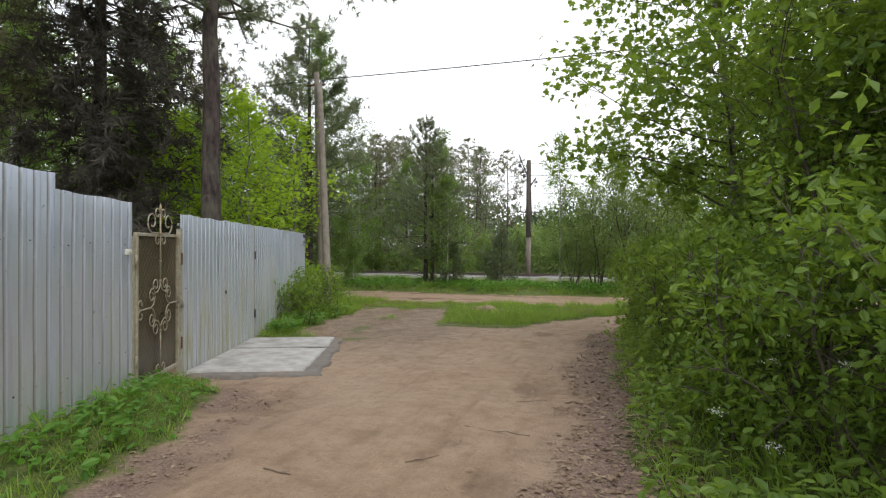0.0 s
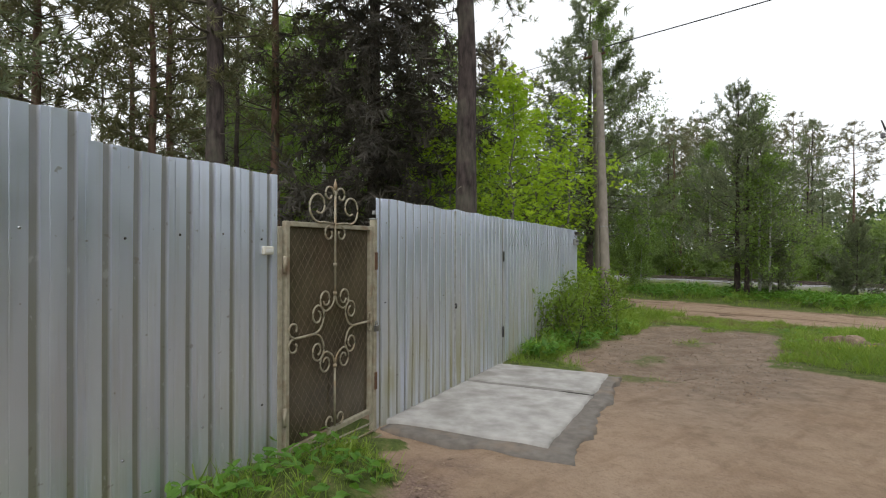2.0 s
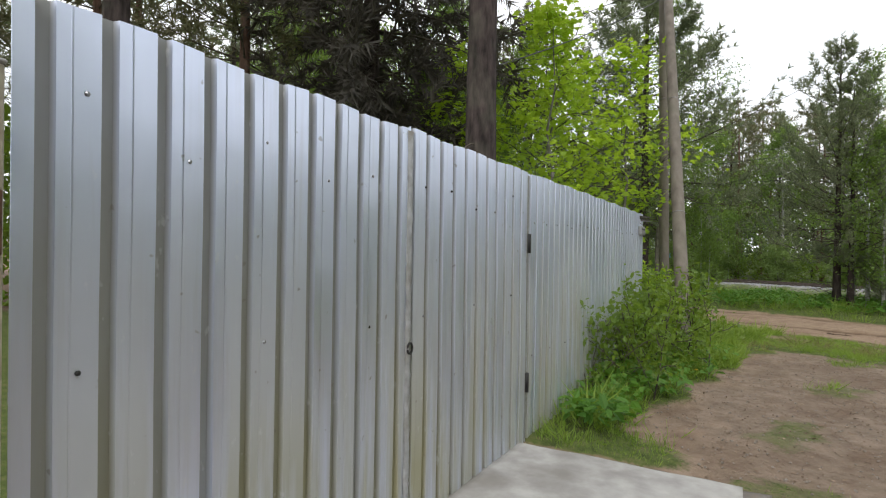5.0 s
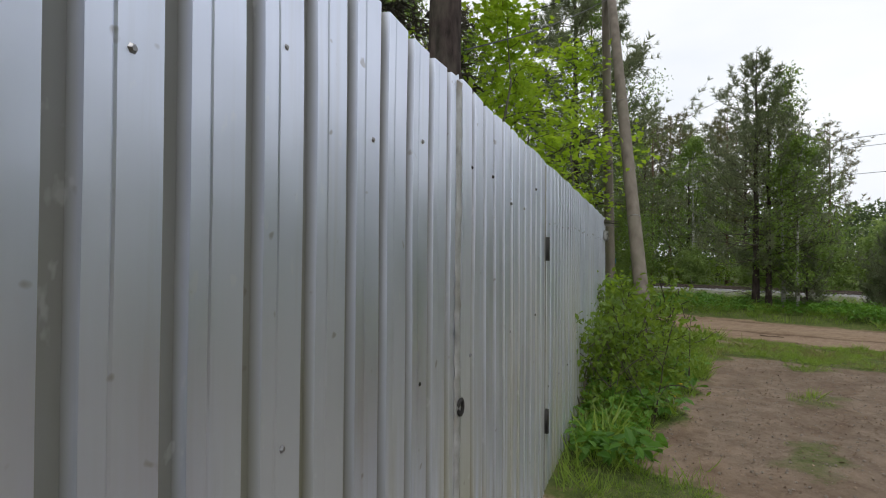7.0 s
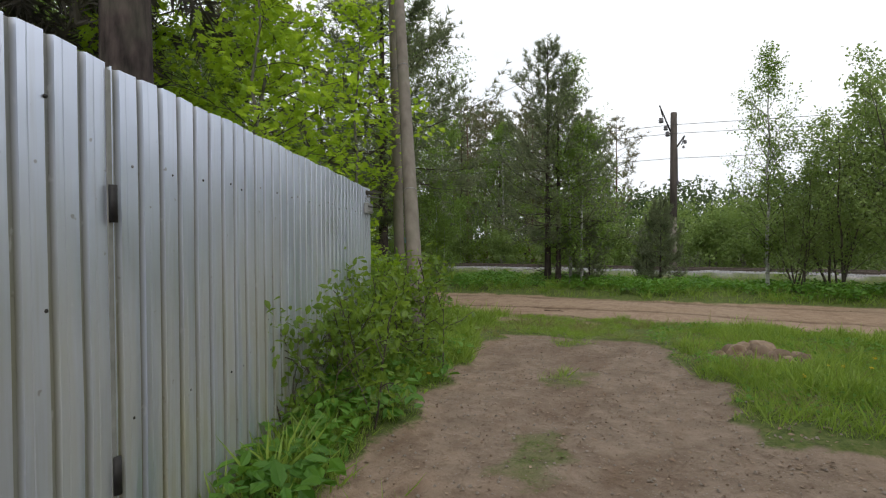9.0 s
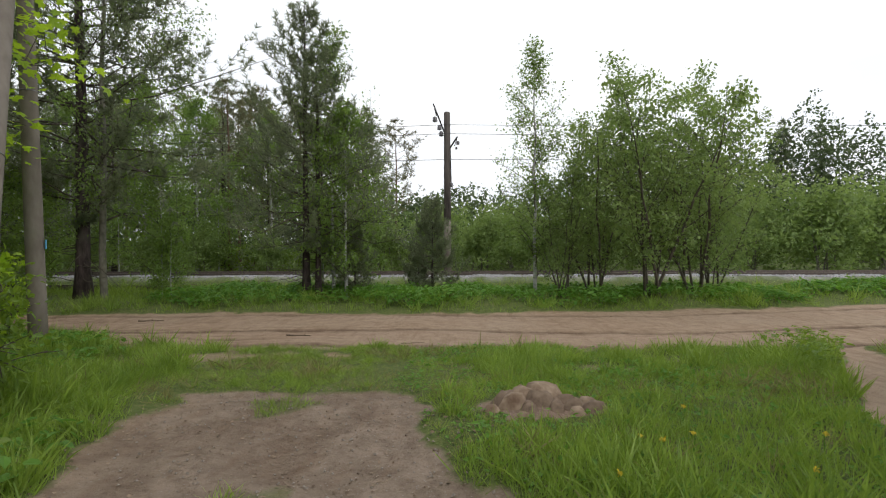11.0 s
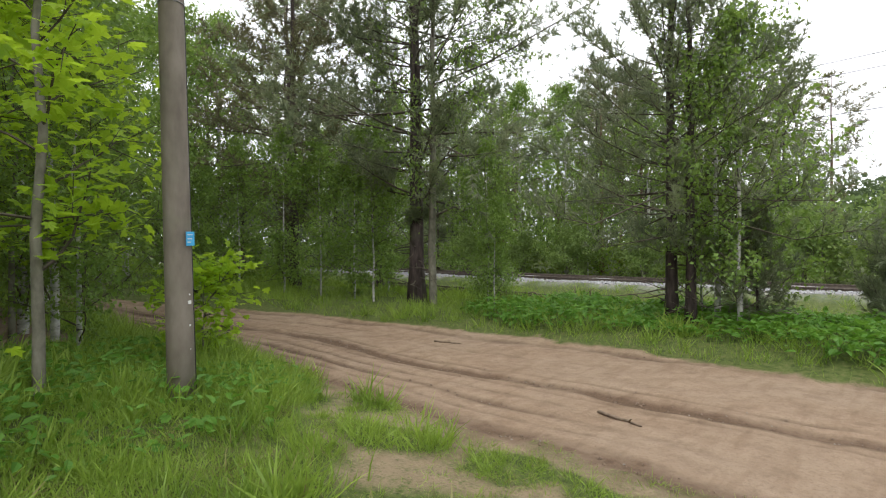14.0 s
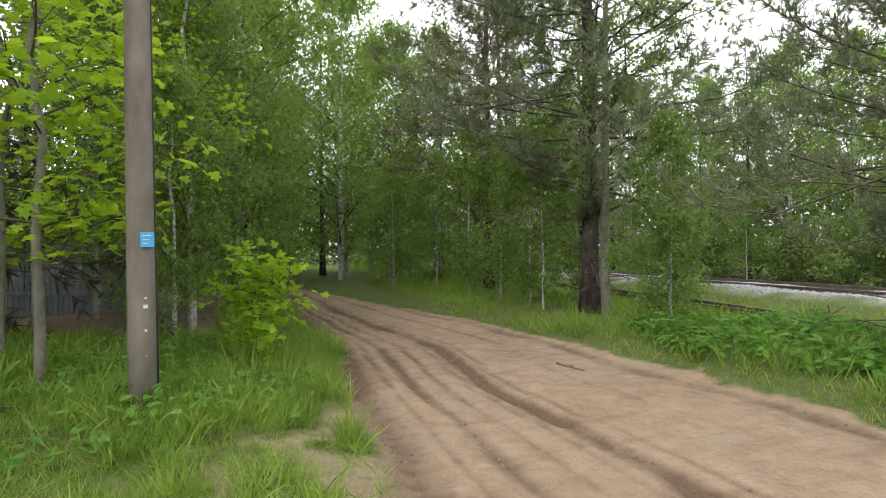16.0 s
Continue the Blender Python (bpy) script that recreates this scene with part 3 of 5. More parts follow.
def leaves_round(g, anchors, dirs, per, sigma, size, shape, r, droop=0.0, flat=0.5):
    n = len(anchors) * per
    P = np.repeat(anchors, per, axis=0) + r.normal(0, 1, (n, 3)) * np.repeat(np.broadcast_to(sigma, (len(anchors),)), per)[:, None]
    D = np.repeat(dirs, per, axis=0) * 0.4 + r.normal(0, 0.7, (n, 3)) + np.array([0, 0, -droop])
    N = r.normal(0, 1 - flat, (n, 3)) + np.array([0, 0, flat * 1.3])
    g.scatter(*shape, P, D, N, size * r.uniform(0.6, 1.25, n))


def broadleaf(seed, h, spread, trunk_r, base, limbs, twigs, per, size, shape=DIAMOND, rise=0.75, droop=0.2, sigma=0.18, lean=(0, 0), sides=8, flat=0.5, top=0.35, stems=1, fine=True):
    """Trunk, limbs and leaves of a broad-leaved tree; base: height share where the crown begins."""
    r = np.random.RandomState(seed)
    trunk, branch, leaf = [], Geo(), Geo()
    anchors, dirs = [], []
    for s in range(stems):
        off = np.array([0.0, 0.0, 0.0]) if stems == 1 else np.array([*r.normal(0, 0.10 * stems ** 0.5, 2), 0])
        out = np.array([lean[0], lean[1]]) + (0 if stems == 1 else 1) * r.normal(0, 0.16, 2)
        hs = h * (1 if s == 0 else r.uniform(0.6, 0.98))
        k = 9
        zz = np.linspace(-0.15, 1, k + 1)
        pts = np.stack([off[0] + out[0] * hs * zz + r.normal(0, 0.012 * hs, k + 1) * zz, off[1] + out[1] * hs * zz + r.normal(0, 0.012 * hs, k + 1) * zz, zz * hs], axis=1)
        rad = trunk_r * (1 if stems == 1 else r.uniform(0.6, 1.0)) * np.clip(1.05 - zz, 0.06, 1.3) ** 0.9
        stem = Geo()
        stem.tube(pts, rad, sides)
        trunk.append(stem)
        nl = max(3, limbs // stems)
        for i in range(nl):
            u = base + (0.98 - base) * (i + 0.5 * r.rand()) / nl
            p, _ = along(pts, (u + 0.15) / 1.15)
            a = i * 2.4 + r.rand() * 1.2 + s
            prof = math.sin(math.pi * min(1, max(0.0, (u - base) / (1 - base) * 0.82 + 0.18)) ** 0.8) + top * 0.3
            ln = spread * max(0.18, prof) * r.uniform(0.65, 1.15)
            d = np.array([math.cos(a), math.sin(a), rise * r.uniform(0.6, 1.5)])
            lp = bend(p, d, ln, 5, 0.16, r, -0.03 * droop)
            r0 = max(0.006, trunk_r * 0.34 * (1.1 - u))
            branch.tube(lp[::1 if fine else 5], np.linspace(r0, 0.004, 6 if fine else 2), 4 if fine else 3, False)
            for _ in range(twigs):
                t = r.uniform(0.25, 1.0)
                q, e = along(lp, t)
                tw = bend(q, e + r.normal(0, 0.7, 3) + np.array([0, 0, -droop * 0.6]), ln * r.uniform(0.15, 0.4), 3, 0.2, r, -0.15 * droop)
                if fine:
                    branch.tube(tw[::3], (0.006, 0.003), 3, False)
                for w in (0.35, 0.7, 1.0):
                    q2, e2 = along(tw, w * 0.999)
                    anchors.append(q2)
                    dirs.append(e2)
    leaves_round(leaf, np.array(anchors), np.array(dirs), per, sigma, size, shape, r, droop, flat)
    return trunk, branch, leaf


def conifer(seed, h, spread, trunk_r, base, whorls, arms, twigs, tufts, needle=(9, 0.14, 0.012, 0.9), droop=0.0, dead=10, sides=10, top=0.35, lean=(0, 0), bulge=0.55, fine=True, shoots=0):
    """Trunk, limbs and needle sprays of a pine or spruce; shoots: upswept bushy tips on each limb."""
    r = np.random.RandomState(seed)
    trunk, branch, leaf = Geo(), Geo(), Geo()
    k = 12
    zz = np.linspace(-0.02, 1, k + 1)
    pts = np.stack([lean[0] * h * zz + r.normal(0, 0.003 * h, k + 1) * zz, lean[1] * h * zz + r.normal(0, 0.003 * h, k + 1) * zz, zz * h], axis=1)
    rad = trunk_r * (np.clip(1.0 - zz, 0.03, 1.02) ** 0.75 + 0.25 * np.exp(-zz * h / 0.35))
    trunk.tube(pts, rad, sides)
    P, D = [], []
    for i in range(whorls):
        u = base + (0.985 - base) * (i + 0.4 * r.rand()) / whorls
        c = (u - base) / (1 - base)
        prof = (min(1.0, c / bulge) ** 0.5) * (1 - max(0.0, (c - bulge) / (1 - bulge))) ** 0.95 if bulge else (1 - c) ** 0.85
        for j in range(arms):
            a = j * 2 * math.pi / arms + i * 1.1 + r.normal(0, 0.3)
            ln = max(0.15, spread * prof * r.choice([r.uniform(0.4, 0.7), r.uniform(0.7, 1.05), r.uniform(1.0, 1.35)]))
            p, _ = along(pts, (u + 0.02) / 1.02)
            d = np.array([math.cos(a), math.sin(a), top * c + r.normal(0, 0.12) - droop])
            lp = bend(p, d, ln, 6, 0.10, r, 0.05 if not droop else 0.03)
            branch.tube(lp[::2], np.linspace(max(0.008, trunk_r * 0.2 * (1 - 0.7 * c)), 0.004, 4), 4 if fine else 3, False)
            for m in range(shoots if c < 0.88 else min(shoots, 1)):
                q, e = along(lp, (0.999, 0.8, 0.62, 0.9)[m])
                out = unit(np.array([e[0], e[1], 0.0]) + r.normal(0, 0.45, 3) * np.array([1, 1, 0]))
                tw = bend(q, out * 0.75 + np.array([0, 0, 0.55 + 0.5 * c]), r.uniform(0.28, 0.5) * (0.6 + 0.4 * min(1.0, ln)), 4, 0.06, r, 0.16)
                branch.tube(tw[::2], (0.007, 0.005, 0.003), 3, False)
                for w in np.linspace(0.1, 1.0, 6):
                    q2, e2 = along(tw, w * 0.999)
                    P.append(q2)
                    D.append(e2)
            for m in range(max(2, round(twigs * min(1.0, ln / (0.55 * spread))))):
                t = r.uniform(0.3, 1.0) if not droop else r.uniform(0.1, 1.0)
                q, e = along(lp, min(t, 0.999))
                tw = bend(q, e + r.normal(0, 0.55, 3) + np.array([0, 0, 0.15 - 2.0 * droop]), ln * r.uniform(0.12, 0.3) + 0.08, 3, 0.15, r, 0.05 - droop * 0.3)
                if fine:
                    branch.tube(tw[::3], (0.006, 0.003), 3, False)
                for w in np.linspace(0.2, 1.0, tufts):
                    q2, e2 = along(tw, w * 0.999)
                    P.append(q2)
                    D.append(e2)
    for _ in range(dead):
        u = base * r.uniform(0.35, 1.0)
        p, _ = along(pts, u)
        a = r.uniform(0, 2 * math.pi)
        lp = bend(p, np.array([math.cos(a), math.sin(a), r.normal(-0.1, 0.2)]), spread * r.uniform(0.15, 0.5), 5, 0.2, r, -0.03)
        branch.tube(lp, np.linspace(0.015, 0.003, 6), 4, False)
    P, D = np.array(P), np.array(D)
    n = len(P)
    for s in range(3):
        sel = np.arange(n) % 3 == s
        leaf.scatter(*tuft(*needle, seed + s), P[sel] + r.normal(0, 0.02, (sel.sum(), 3)), D[sel] + r.normal(0, 0.25, (sel.sum(), 3)), r.normal(0, 1, (sel.sum(), 3)), r.uniform(0.75, 1.25, sel.sum()))
    return trunk, branch, leaf


def crown_mesh(branch, leaf, bark, green):
    """Leaves and the limbs that carry them, in one mesh of two materials."""
    g = Geo()
    g.v, g.n = branch.v + leaf.v, branch.n + leaf.n
    g.q = list(branch.q)
    g.t = list(branch.t) + [t + branch.n for t in leaf.t]
    me = g.mesh("crown", bark)
    me.materials.append(green)
    nb = sum(len(a) for a in branch.q) + sum(len(a) for a in branch.t)
    idx = np.zeros(len(me.polygons), dtype=np.int32)
    idx[nb:] = 1
    me.polygons.foreach_set("material_index", idx)
    return me


def plant(name, label, category, geos, mats, place, rz=0.0, scale=1.0, group=""):
    x, y = place
    ob = thing(name, label, category, Matrix.Translation((x, y, gz(x, y) - 0.03)) @ Matrix.Rotation(radians(rz), 4, "Z") @ Matrix.Diagonal((scale, scale, scale, 1)), group)
    for g in geos[0] if isinstance(geos[0], list) else [geos[0]]:
        part("stem" if isinstance(geos[0], list) and len(geos[0]) > 1 else "trunk", g, mats[0], ob, "", True)
    part("crown", crown_mesh(geos[1], geos[2], mats[1], mats[2]), None, ob)
    return ob


def repeat(ob, places, group, label="", seed=0, smin=0.85, smax=1.15):
    r = random.Random(seed)
    ob["group"] = group
    for p in places:
        x, y = p[0], p[1]
        s = p[2] if len(p) > 2 else r.uniform(smin, smax)
        s0 = ob.scale[0]
        c = copy_thing(ob, Matrix.Translation((x, y, gz(x, y) - 0.05)) @ Matrix.Rotation(r.uniform(0, 6.28), 4, "Z") @ Matrix.Diagonal((s / s0, s / s0, s / s0, 1)))
        if label:
            c["label"] = label

# ---------------------------------------------------------------- fence, wicket gate and slab
FM = pose(FENCE_A[0], FENCE_A[1], 0, 0, 0, FENCE_ANG)
U = Vector((math.cos(radians(FENCE_ANG)), math.sin(radians(FENCE_ANG)), 0))
PITCH = 0.1544


def fence_ground(s):
    return float(slope(FENCE_A[1] + U.y * s))


def sheet(s0, s1, top0, top1, seed, phase=2.97):
    """One profiled steel sheet: broad flats with a pressed bead, narrow recessed grooves."""
    r = np.random.RandomState(seed)
    prof = [(0.0, 0.0), (0.005, 0.022), (0.041, 0.022), (0.046, 0.0), (0.080, 0.0), (0.083, 0.0016), (0.087, 0.0), (0.152, 0.0)]
    pts = []
    s = phase + (math.floor((s0 - phase) / PITCH) - 1) * PITCH
    while s < s1 + PITCH:
        pts += [(s + a, b) for a, b in prof]
        s += PITCH
    pts = [p for p in pts if s0 + 0.004 < p[0] < s1 - 0.004]
    pts = [(s0, pts[0][1])] + pts + [(s1, pts[-1][1])]
    P = np.array(pts)
    n = len(P)
    rows = 9
    g = Geo()
    f = (P[:, 0] - s0) / (s1 - s0)
    bot = np.array([fence_ground(a) for a in P[:, 0]]) - 0.03 + 0.012 * r.normal(size=1) + (0.14 if s1 < 0.5 else 0)
    top = top0 + (top1 - top0) * f + 0.006 * np.sin(P[:, 0] * 9)
    warp = 0.006 * np.sin(P[:, 0] * 2.1)
    layers = []
    for back in (0.0, 0.0025):
        v = []
        for i in range(rows):
            h = i / (rows - 1)
            z = bot + (top - bot) * h
            dent = 0.004 * vnoise(P[:, 0] * 2, z * 2, 1.0, 60)
            v.append(np.stack([P[:, 0], P[:, 1] + back + warp * (h - 0.5) + dent, z], axis=1))
        layers.append(np.concatenate(v))
    i = np.arange(rows - 1)[:, None] * n + np.arange(n - 1)[None, :]
    q = np.stack([i, i + 1, i + n + 1, i + n], axis=-1).reshape(-1, 4)
    m = rows * n
    t = np.arange(n - 1) + (rows - 1) * n
    e = np.arange(rows - 1) * n
    rim = np.concatenate([
        np.stack([t, t + 1, t + 1 + m, t + m], axis=1),
        np.stack([np.arange(n - 1) + 1, np.arange(n - 1), np.arange(n - 1) + m, np.arange(n - 1) + 1 + m], axis=1),
        np.stack([e, e + n, e + n + m, e + m], axis=1),
        np.stack([e + n - 1 + n, e + n - 1, e + n - 1 + m, e + n - 1 + n + m], axis=1),
    ])
    g.add(np.concatenate(layers), np.concatenate([q, q[:, ::-1] + m, rim]))
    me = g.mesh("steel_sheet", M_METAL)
    # Marks the recessed points that take the painted dark reflection.
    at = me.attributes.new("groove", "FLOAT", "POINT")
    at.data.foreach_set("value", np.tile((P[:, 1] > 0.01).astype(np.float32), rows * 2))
    return me


def screws(parent, s0, s1, z, seed, every=2, stray=0.03):
    r = random.Random(seed)
    k = math.ceil((s0 - 0.036) / PITCH)
    while 0.036 + k * PITCH + 0.1 < s1 - 0.03:
        s = 0.036 + k * PITCH + 0.112 + r.uniform(-0.012, 0.012)
        g = Geo()
        zz = z + r.uniform(-stray, stray)
        g.tube([(s, 0.003, zz), (s, -0.003, zz), (s, -0.007, zz)], [0.0075, 0.0075, 0.004], 6)
        part("screw", g, M_LOCK if r.random() < 0.6 else M_BLACK, parent)
        k += every


def make_fence(name, label, cuts, tops, seed, proud=0.0):
    ob = thing(name, label, "fence", FM @ Matrix.Translation((0, -proud, 0)))
    for i in range(len(cuts) - 1):
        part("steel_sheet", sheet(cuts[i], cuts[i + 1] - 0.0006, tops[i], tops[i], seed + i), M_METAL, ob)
        screws(ob, cuts[i], cuts[i + 1], 1.52, seed + i)
        screws(ob, cuts[i], cuts[i + 1], 0.42, seed + 40 + i, 3)
    for z in (0.35, 1.45):
        boxpart("back_rail", (cuts[0] + 0.02, 0.034, z), (cuts[-1] - 0.02, 0.07, z + 0.04), M_GREY_BOX, ob)
    for s in np.arange(cuts[0] + 0.1, cuts[-1], 2.2):
        g = Geo()
        g.tube([(s, 0.10, -0.6), (s, 0.10, 1.8)], 0.03, 8)
        part("post", g, M_GREY_BOX, ob)
    return ob


make_fence("metal_fence", "tall silver corrugated steel fence with a stepped top", [-9.2, -8.05, -6.9, -5.75, -4.6, -3.5, -2.37, -1.25], [2.1, 2.08, 2.1, 2.07, 2.09, 2.08, 2.07], 100)
make_fence("metal_fence", "silver corrugated steel fence panel beside the wicket gate", [-1.275, -0.02], [1.945], 120, 0.005)
make_fence("metal_fence", "silver corrugated steel fence stained green near the ground", [4.66, 5.74, 6.82, 7.9, 8.98, 10.07], [1.885, 1.885, 1.88, 1.875, 1.87], 140)

gate = thing("driveway_gate", "closed double driveway gate of silver corrugated steel", "gate", FM.copy())
for k, (a, b) in enumerate(((1.225, 2.925), (2.93, 4.63))):
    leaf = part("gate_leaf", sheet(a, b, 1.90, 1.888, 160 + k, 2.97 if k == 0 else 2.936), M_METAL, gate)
    screws(leaf, a, b, 1.60, 170 + k, 2, 0.1)
    screws(leaf, a, b, 0.95, 180 + k, 4)
    for z in (0.0, 0.9, 1.75):
        boxpart("leaf_rail", (a + 0.02, 0.034, z), (b - 0.02, 0.06, z + 0.035), M_GREY_BOX, leaf)
rs = np.random.RandomState(12)
zs = np.linspace(-0.17, 1.88, 90)
rows_v = []
for o, d in ((-0.024, 0.0), (-0.021, -0.006), (0.0, -0.008), (0.019, -0.006), (0.024, 0.001)):
    jag = rs.normal(0, 0.0015, 90) if abs(o) > 0.01 else rs.normal(0, 0.001, 90)
    rows_v.append(np.stack([2.932 + o + jag, d - np.abs(rs.normal(0, 0.0022, 90)), zs], axis=1))
g = Geo()
q = [(a * 90 + k, (a + 1) * 90 + k, (a + 1) * 90 + k + 1, a * 90 + k + 1) for a in range(4) for k in range(89)]
g.add(np.concatenate(rows_v), q)
part("cover_strip", g, M_STRIP, gate, "crumpled dull steel strip over the leaf joint", True)
g = Geo()
a = np.linspace(0, 2 * math.pi, 17)
g.tube(np.stack([2.93 + 0.022 * np.cos(a), -0.018 + 0 * a, 0.78 + 0.026 * np.sin(a)], axis=1), 0.0065, 6, False)
part("ring_handle", g, M_BLACK, gate, "black iron ring handle", True)
g = Geo()
g.box((4.628, -0.004, -0.2), (4.656, 0.002, 1.86), 0.001)
part("hinge_gap", g, M_GREY_BOX, gate)
for z in (1.33, 0.24):
    g = Geo()
    g.tube([(4.645, -0.012, z - 0.075), (4.645, -0.012, z + 0.075)], 0.017, 8)
    part("hinge", g, M_BLACK, gate, "black iron barrel hinge", True)

wicket = thing("wicket_gate", "cream painted wicket gate with wrought iron scrolls", "gate", FM.copy())
GX0, GX1, GZ0, GZ1 = 0.05, 1.135, 0.03, 1.64
for lo, hi in (((GX0, -0.02, GZ0), (GX0 + 0.038, 0.02, GZ1)), ((GX1 - 0.038, -0.02, GZ0), (GX1, 0.02, GZ1))):
    boxpart("frame_upright", lo, hi, M_PAINT, wicket)
for lo, hi in (((GX0 + 0.0385, -0.018, GZ1 - 0.036), (GX1 - 0.0385, 0.018, GZ1 - 0.001)), ((GX0 + 0.0385, -0.018, GZ0), (GX1 - 0.0385, 0.018, GZ0 + 0.04))):
    boxpart("frame_rail", lo, hi, M_PAINT, wicket)
boxpart("backing_panel", (GX0 + 0.0385, 0.012, GZ0 + 0.041), (GX1 - 0.0385, 0.017, GZ1 - 0.037), M_DARK_PANEL, wicket, "dark brown backing sheet")
boxpart("back_rail", (GX0 + 0.045, 0.0185, 1.22), (GX1 - 0.045, 0.03, 1.26), M_PAINT, wicket)

g = Geo()
w, h = GX1 - GX0 - 0.09, GZ1 - GZ0 - 0.08
x0, z0 = GX0 + 0.045, GZ0 + 0.04
for sgn in (1, -1):
    for c in np.arange(-h / 0.75, w + h, 0.072):
        seg = []
        for t in np.linspace(0, 1, 120):
            zz = t * h
            xx = c + 0.75 * zz if sgn > 0 else w - c - 0.75 * zz
            if 0 <= xx <= w:
                seg.append((x0 + xx, 0.003 + 0.002 * sgn, z0 + zz))
        if len(seg) > 2:
            g.tube([seg[0], seg[-1]], 0.0014, 4, False)
part("wire_mesh", g, M_WIRE, wicket, "rusty chain-link mesh")

CX, CZ = 0.60, 0.826


def scroll(g, pts, rad=0.0075):
    g.tube([(x, -0.020, z) for x, z in pts], rad, 6)


def spiral(cx, cz, r0, r1, a0, turns, n=22):
    t = np.linspace(0, 1, n)
    a = a0 + turns * 2 * math.pi * t
    r = r0 + (r1 - r0) * t
    return [(cx + q * math.cos(b), cz + q * math.sin(b)) for q, b in zip(r, a)]


def arm():
    first = [(-0.006 - 0.02 * t - 0.075 * t * t, 0.25 - 0.155 * t + 0.06 * t * t) for t in np.linspace(0, 1, 6)]
    curl = spiral(-0.125, 0.23, 0.083, 0.03, -math.pi * 0.42, -1.25, 24)
    return first[:-1] + curl


quarter = arm()
for turn in range(4):
    for mirror in (1, -1):
        pts = []
        for x, z in quarter:
            x *= mirror
            for _ in range(turn):
                x, z = -z, x
            pts.append((CX + 0.92 * x, CZ + 1.04 * z))
        g = Geo()
        scroll(g, pts)
        part("scroll", g, M_SCROLL, wicket, "", True)
for pts in (
    [(CX, CZ + 0.26), (CX, GZ1 + 0.30)],
    [(CX, CZ - 0.26), (CX, GZ0 + 0.05)],
    [(CX - 0.23, CZ), (GX0 + 0.09, CZ - 0.005)],
    [(CX + 0.23, CZ), (GX1 - 0.05, CZ + 0.005)],
):
    g = Geo()
    scroll(g, pts, 0.0095)
    part("bar", g, M_SCROLL, wicket, "", True)
for z in (CZ + 0.28, CZ + 0.5, CZ - 0.28):
    g = Geo()
    g.tube([(CX, -0.020, z - 0.012), (CX, -0.020, z + 0.012)], 0.016, 8)
    part("collar", g, M_SCROLL, wicket, "", True)
# small curls at the ends of the bars and the crest on top
ends = []
for m in (1, -1):
    ends.append(spiral(CX + m * 0.075, GZ1 - 0.075, 0.058, 0.03, math.pi * (0.5 if m < 0 else 0.5), m * -0.85))
    ends.append(spiral(CX + m * 0.065, GZ0 + 0.10, 0.05, 0.028, -math.pi * 0.5, m * 0.8))
    ends.append([(CX + m * 0.01, GZ1)] + spiral(CX + m * 0.20, GZ1 + 0.125, 0.125, 0.045, -math.pi * (0.62 if m > 0 else 0.38), m * 1.15, 30))
    ends.append(spiral(CX + m * 0.075, GZ1 + 0.225, 0.062, 0.03, math.pi * (1.0 if m > 0 else 0.0), m * -0.95))
    ends.append(spiral(GX0 + 0.075, CZ + m * 0.06, 0.055, 0.03, -m * math.pi * 0.5, -m * 0.85))
    ends.append(spiral(GX1 - 0.045, CZ + m * 0.045, 0.042, 0.024, -m * math.pi * 0.5, m * 0.8))
for pts in ends:
    g = Geo()
    scroll(g, pts, 0.008)
    part("curl", g, M_SCROLL, wicket, "", True)
g = Geo()
g.tube([(CX, -0.020, GZ1 + 0.26), (CX, -0.020, GZ1 + 0.30), (CX, -0.020, GZ1 + 0.345)], [0.016, 0.014, 0.002], 8)
part("finial", g, M_SCROLL, wicket, "", True)
for z in (1.34, 0.30):
    boxpart("hinge", (GX1 + 0.03, -0.035, z - 0.075), (GX1 + 0.062, -0.004, z + 0.075), M_RUST, wicket, "rusted hinge plate")
    g = Geo()
    g.tube([(GX0 - 0.012, -0.02, z - 0.06), (GX0 - 0.012, -0.02, z + 0.06)], 0.014, 8)
    part("hinge", g, M_PAINT, wicket, "", True)
for k in range(3):
    g = Geo()
    g.tube([(GX0 + 0.02, -0.03 - 0.05 * k, 0.0 - 0.045 * k), (GX1 - 0.03, -0.03 - 0.05 * k, -0.045 - 0.045 * k)], 0.008, 6)
    part("threshold_bar", g, M_PAINT, wicket, "", True)

post = thing("gate_post", "slim cream painted post carrying the wicket hinges", "post", FM.copy())
boxpart("upright", (-0.018, -0.012, -0.1), (0.022, 0.03, 1.6), M_PAINT, post)
post = thing("gate_post", "cream painted steel gate post beside the wicket", "post", FM.copy())
boxpart("upright", (1.160, -0.022, -0.3), (1.204, 0.03, 1.70), M_PAINT, post)
boxpart("cap", (1.156, -0.026, 1.7005), (1.208, 0.034, 1.712), M_GREY_BOX, post)

lock = thing("padlock", "small dull steel padlock hanging on the wicket gate", "padlock", FM.copy())
boxpart("body", (1.13, -0.062, 0.735), (1.175, -0.036, 0.79), M_LOCK, lock, "", 0.005)
g = Geo()
a = np.linspace(0, math.pi, 11)
g.tube(np.stack([1.1525 + 0.016 * np.cos(a), -0.049 + 0 * a, 0.789 + 0.035 * np.sin(a)], axis=1), 0.005, 6)
part("shackle", g, M_LOCK, lock, "", True)

bell = thing("doorbell_box", "small cream plastic bell box on the steel fence", "bell box", FM.copy())
boxpart("case", (-0.165, -0.03, 1.41), (-0.075, -0.001, 1.465), M_PLASTIC, bell, "", 0.006)
boxpart("button", (-0.15, -0.034, 1.425), (-0.09, -0.0305, 1.45), M_PAPER, bell, "", 0.001)

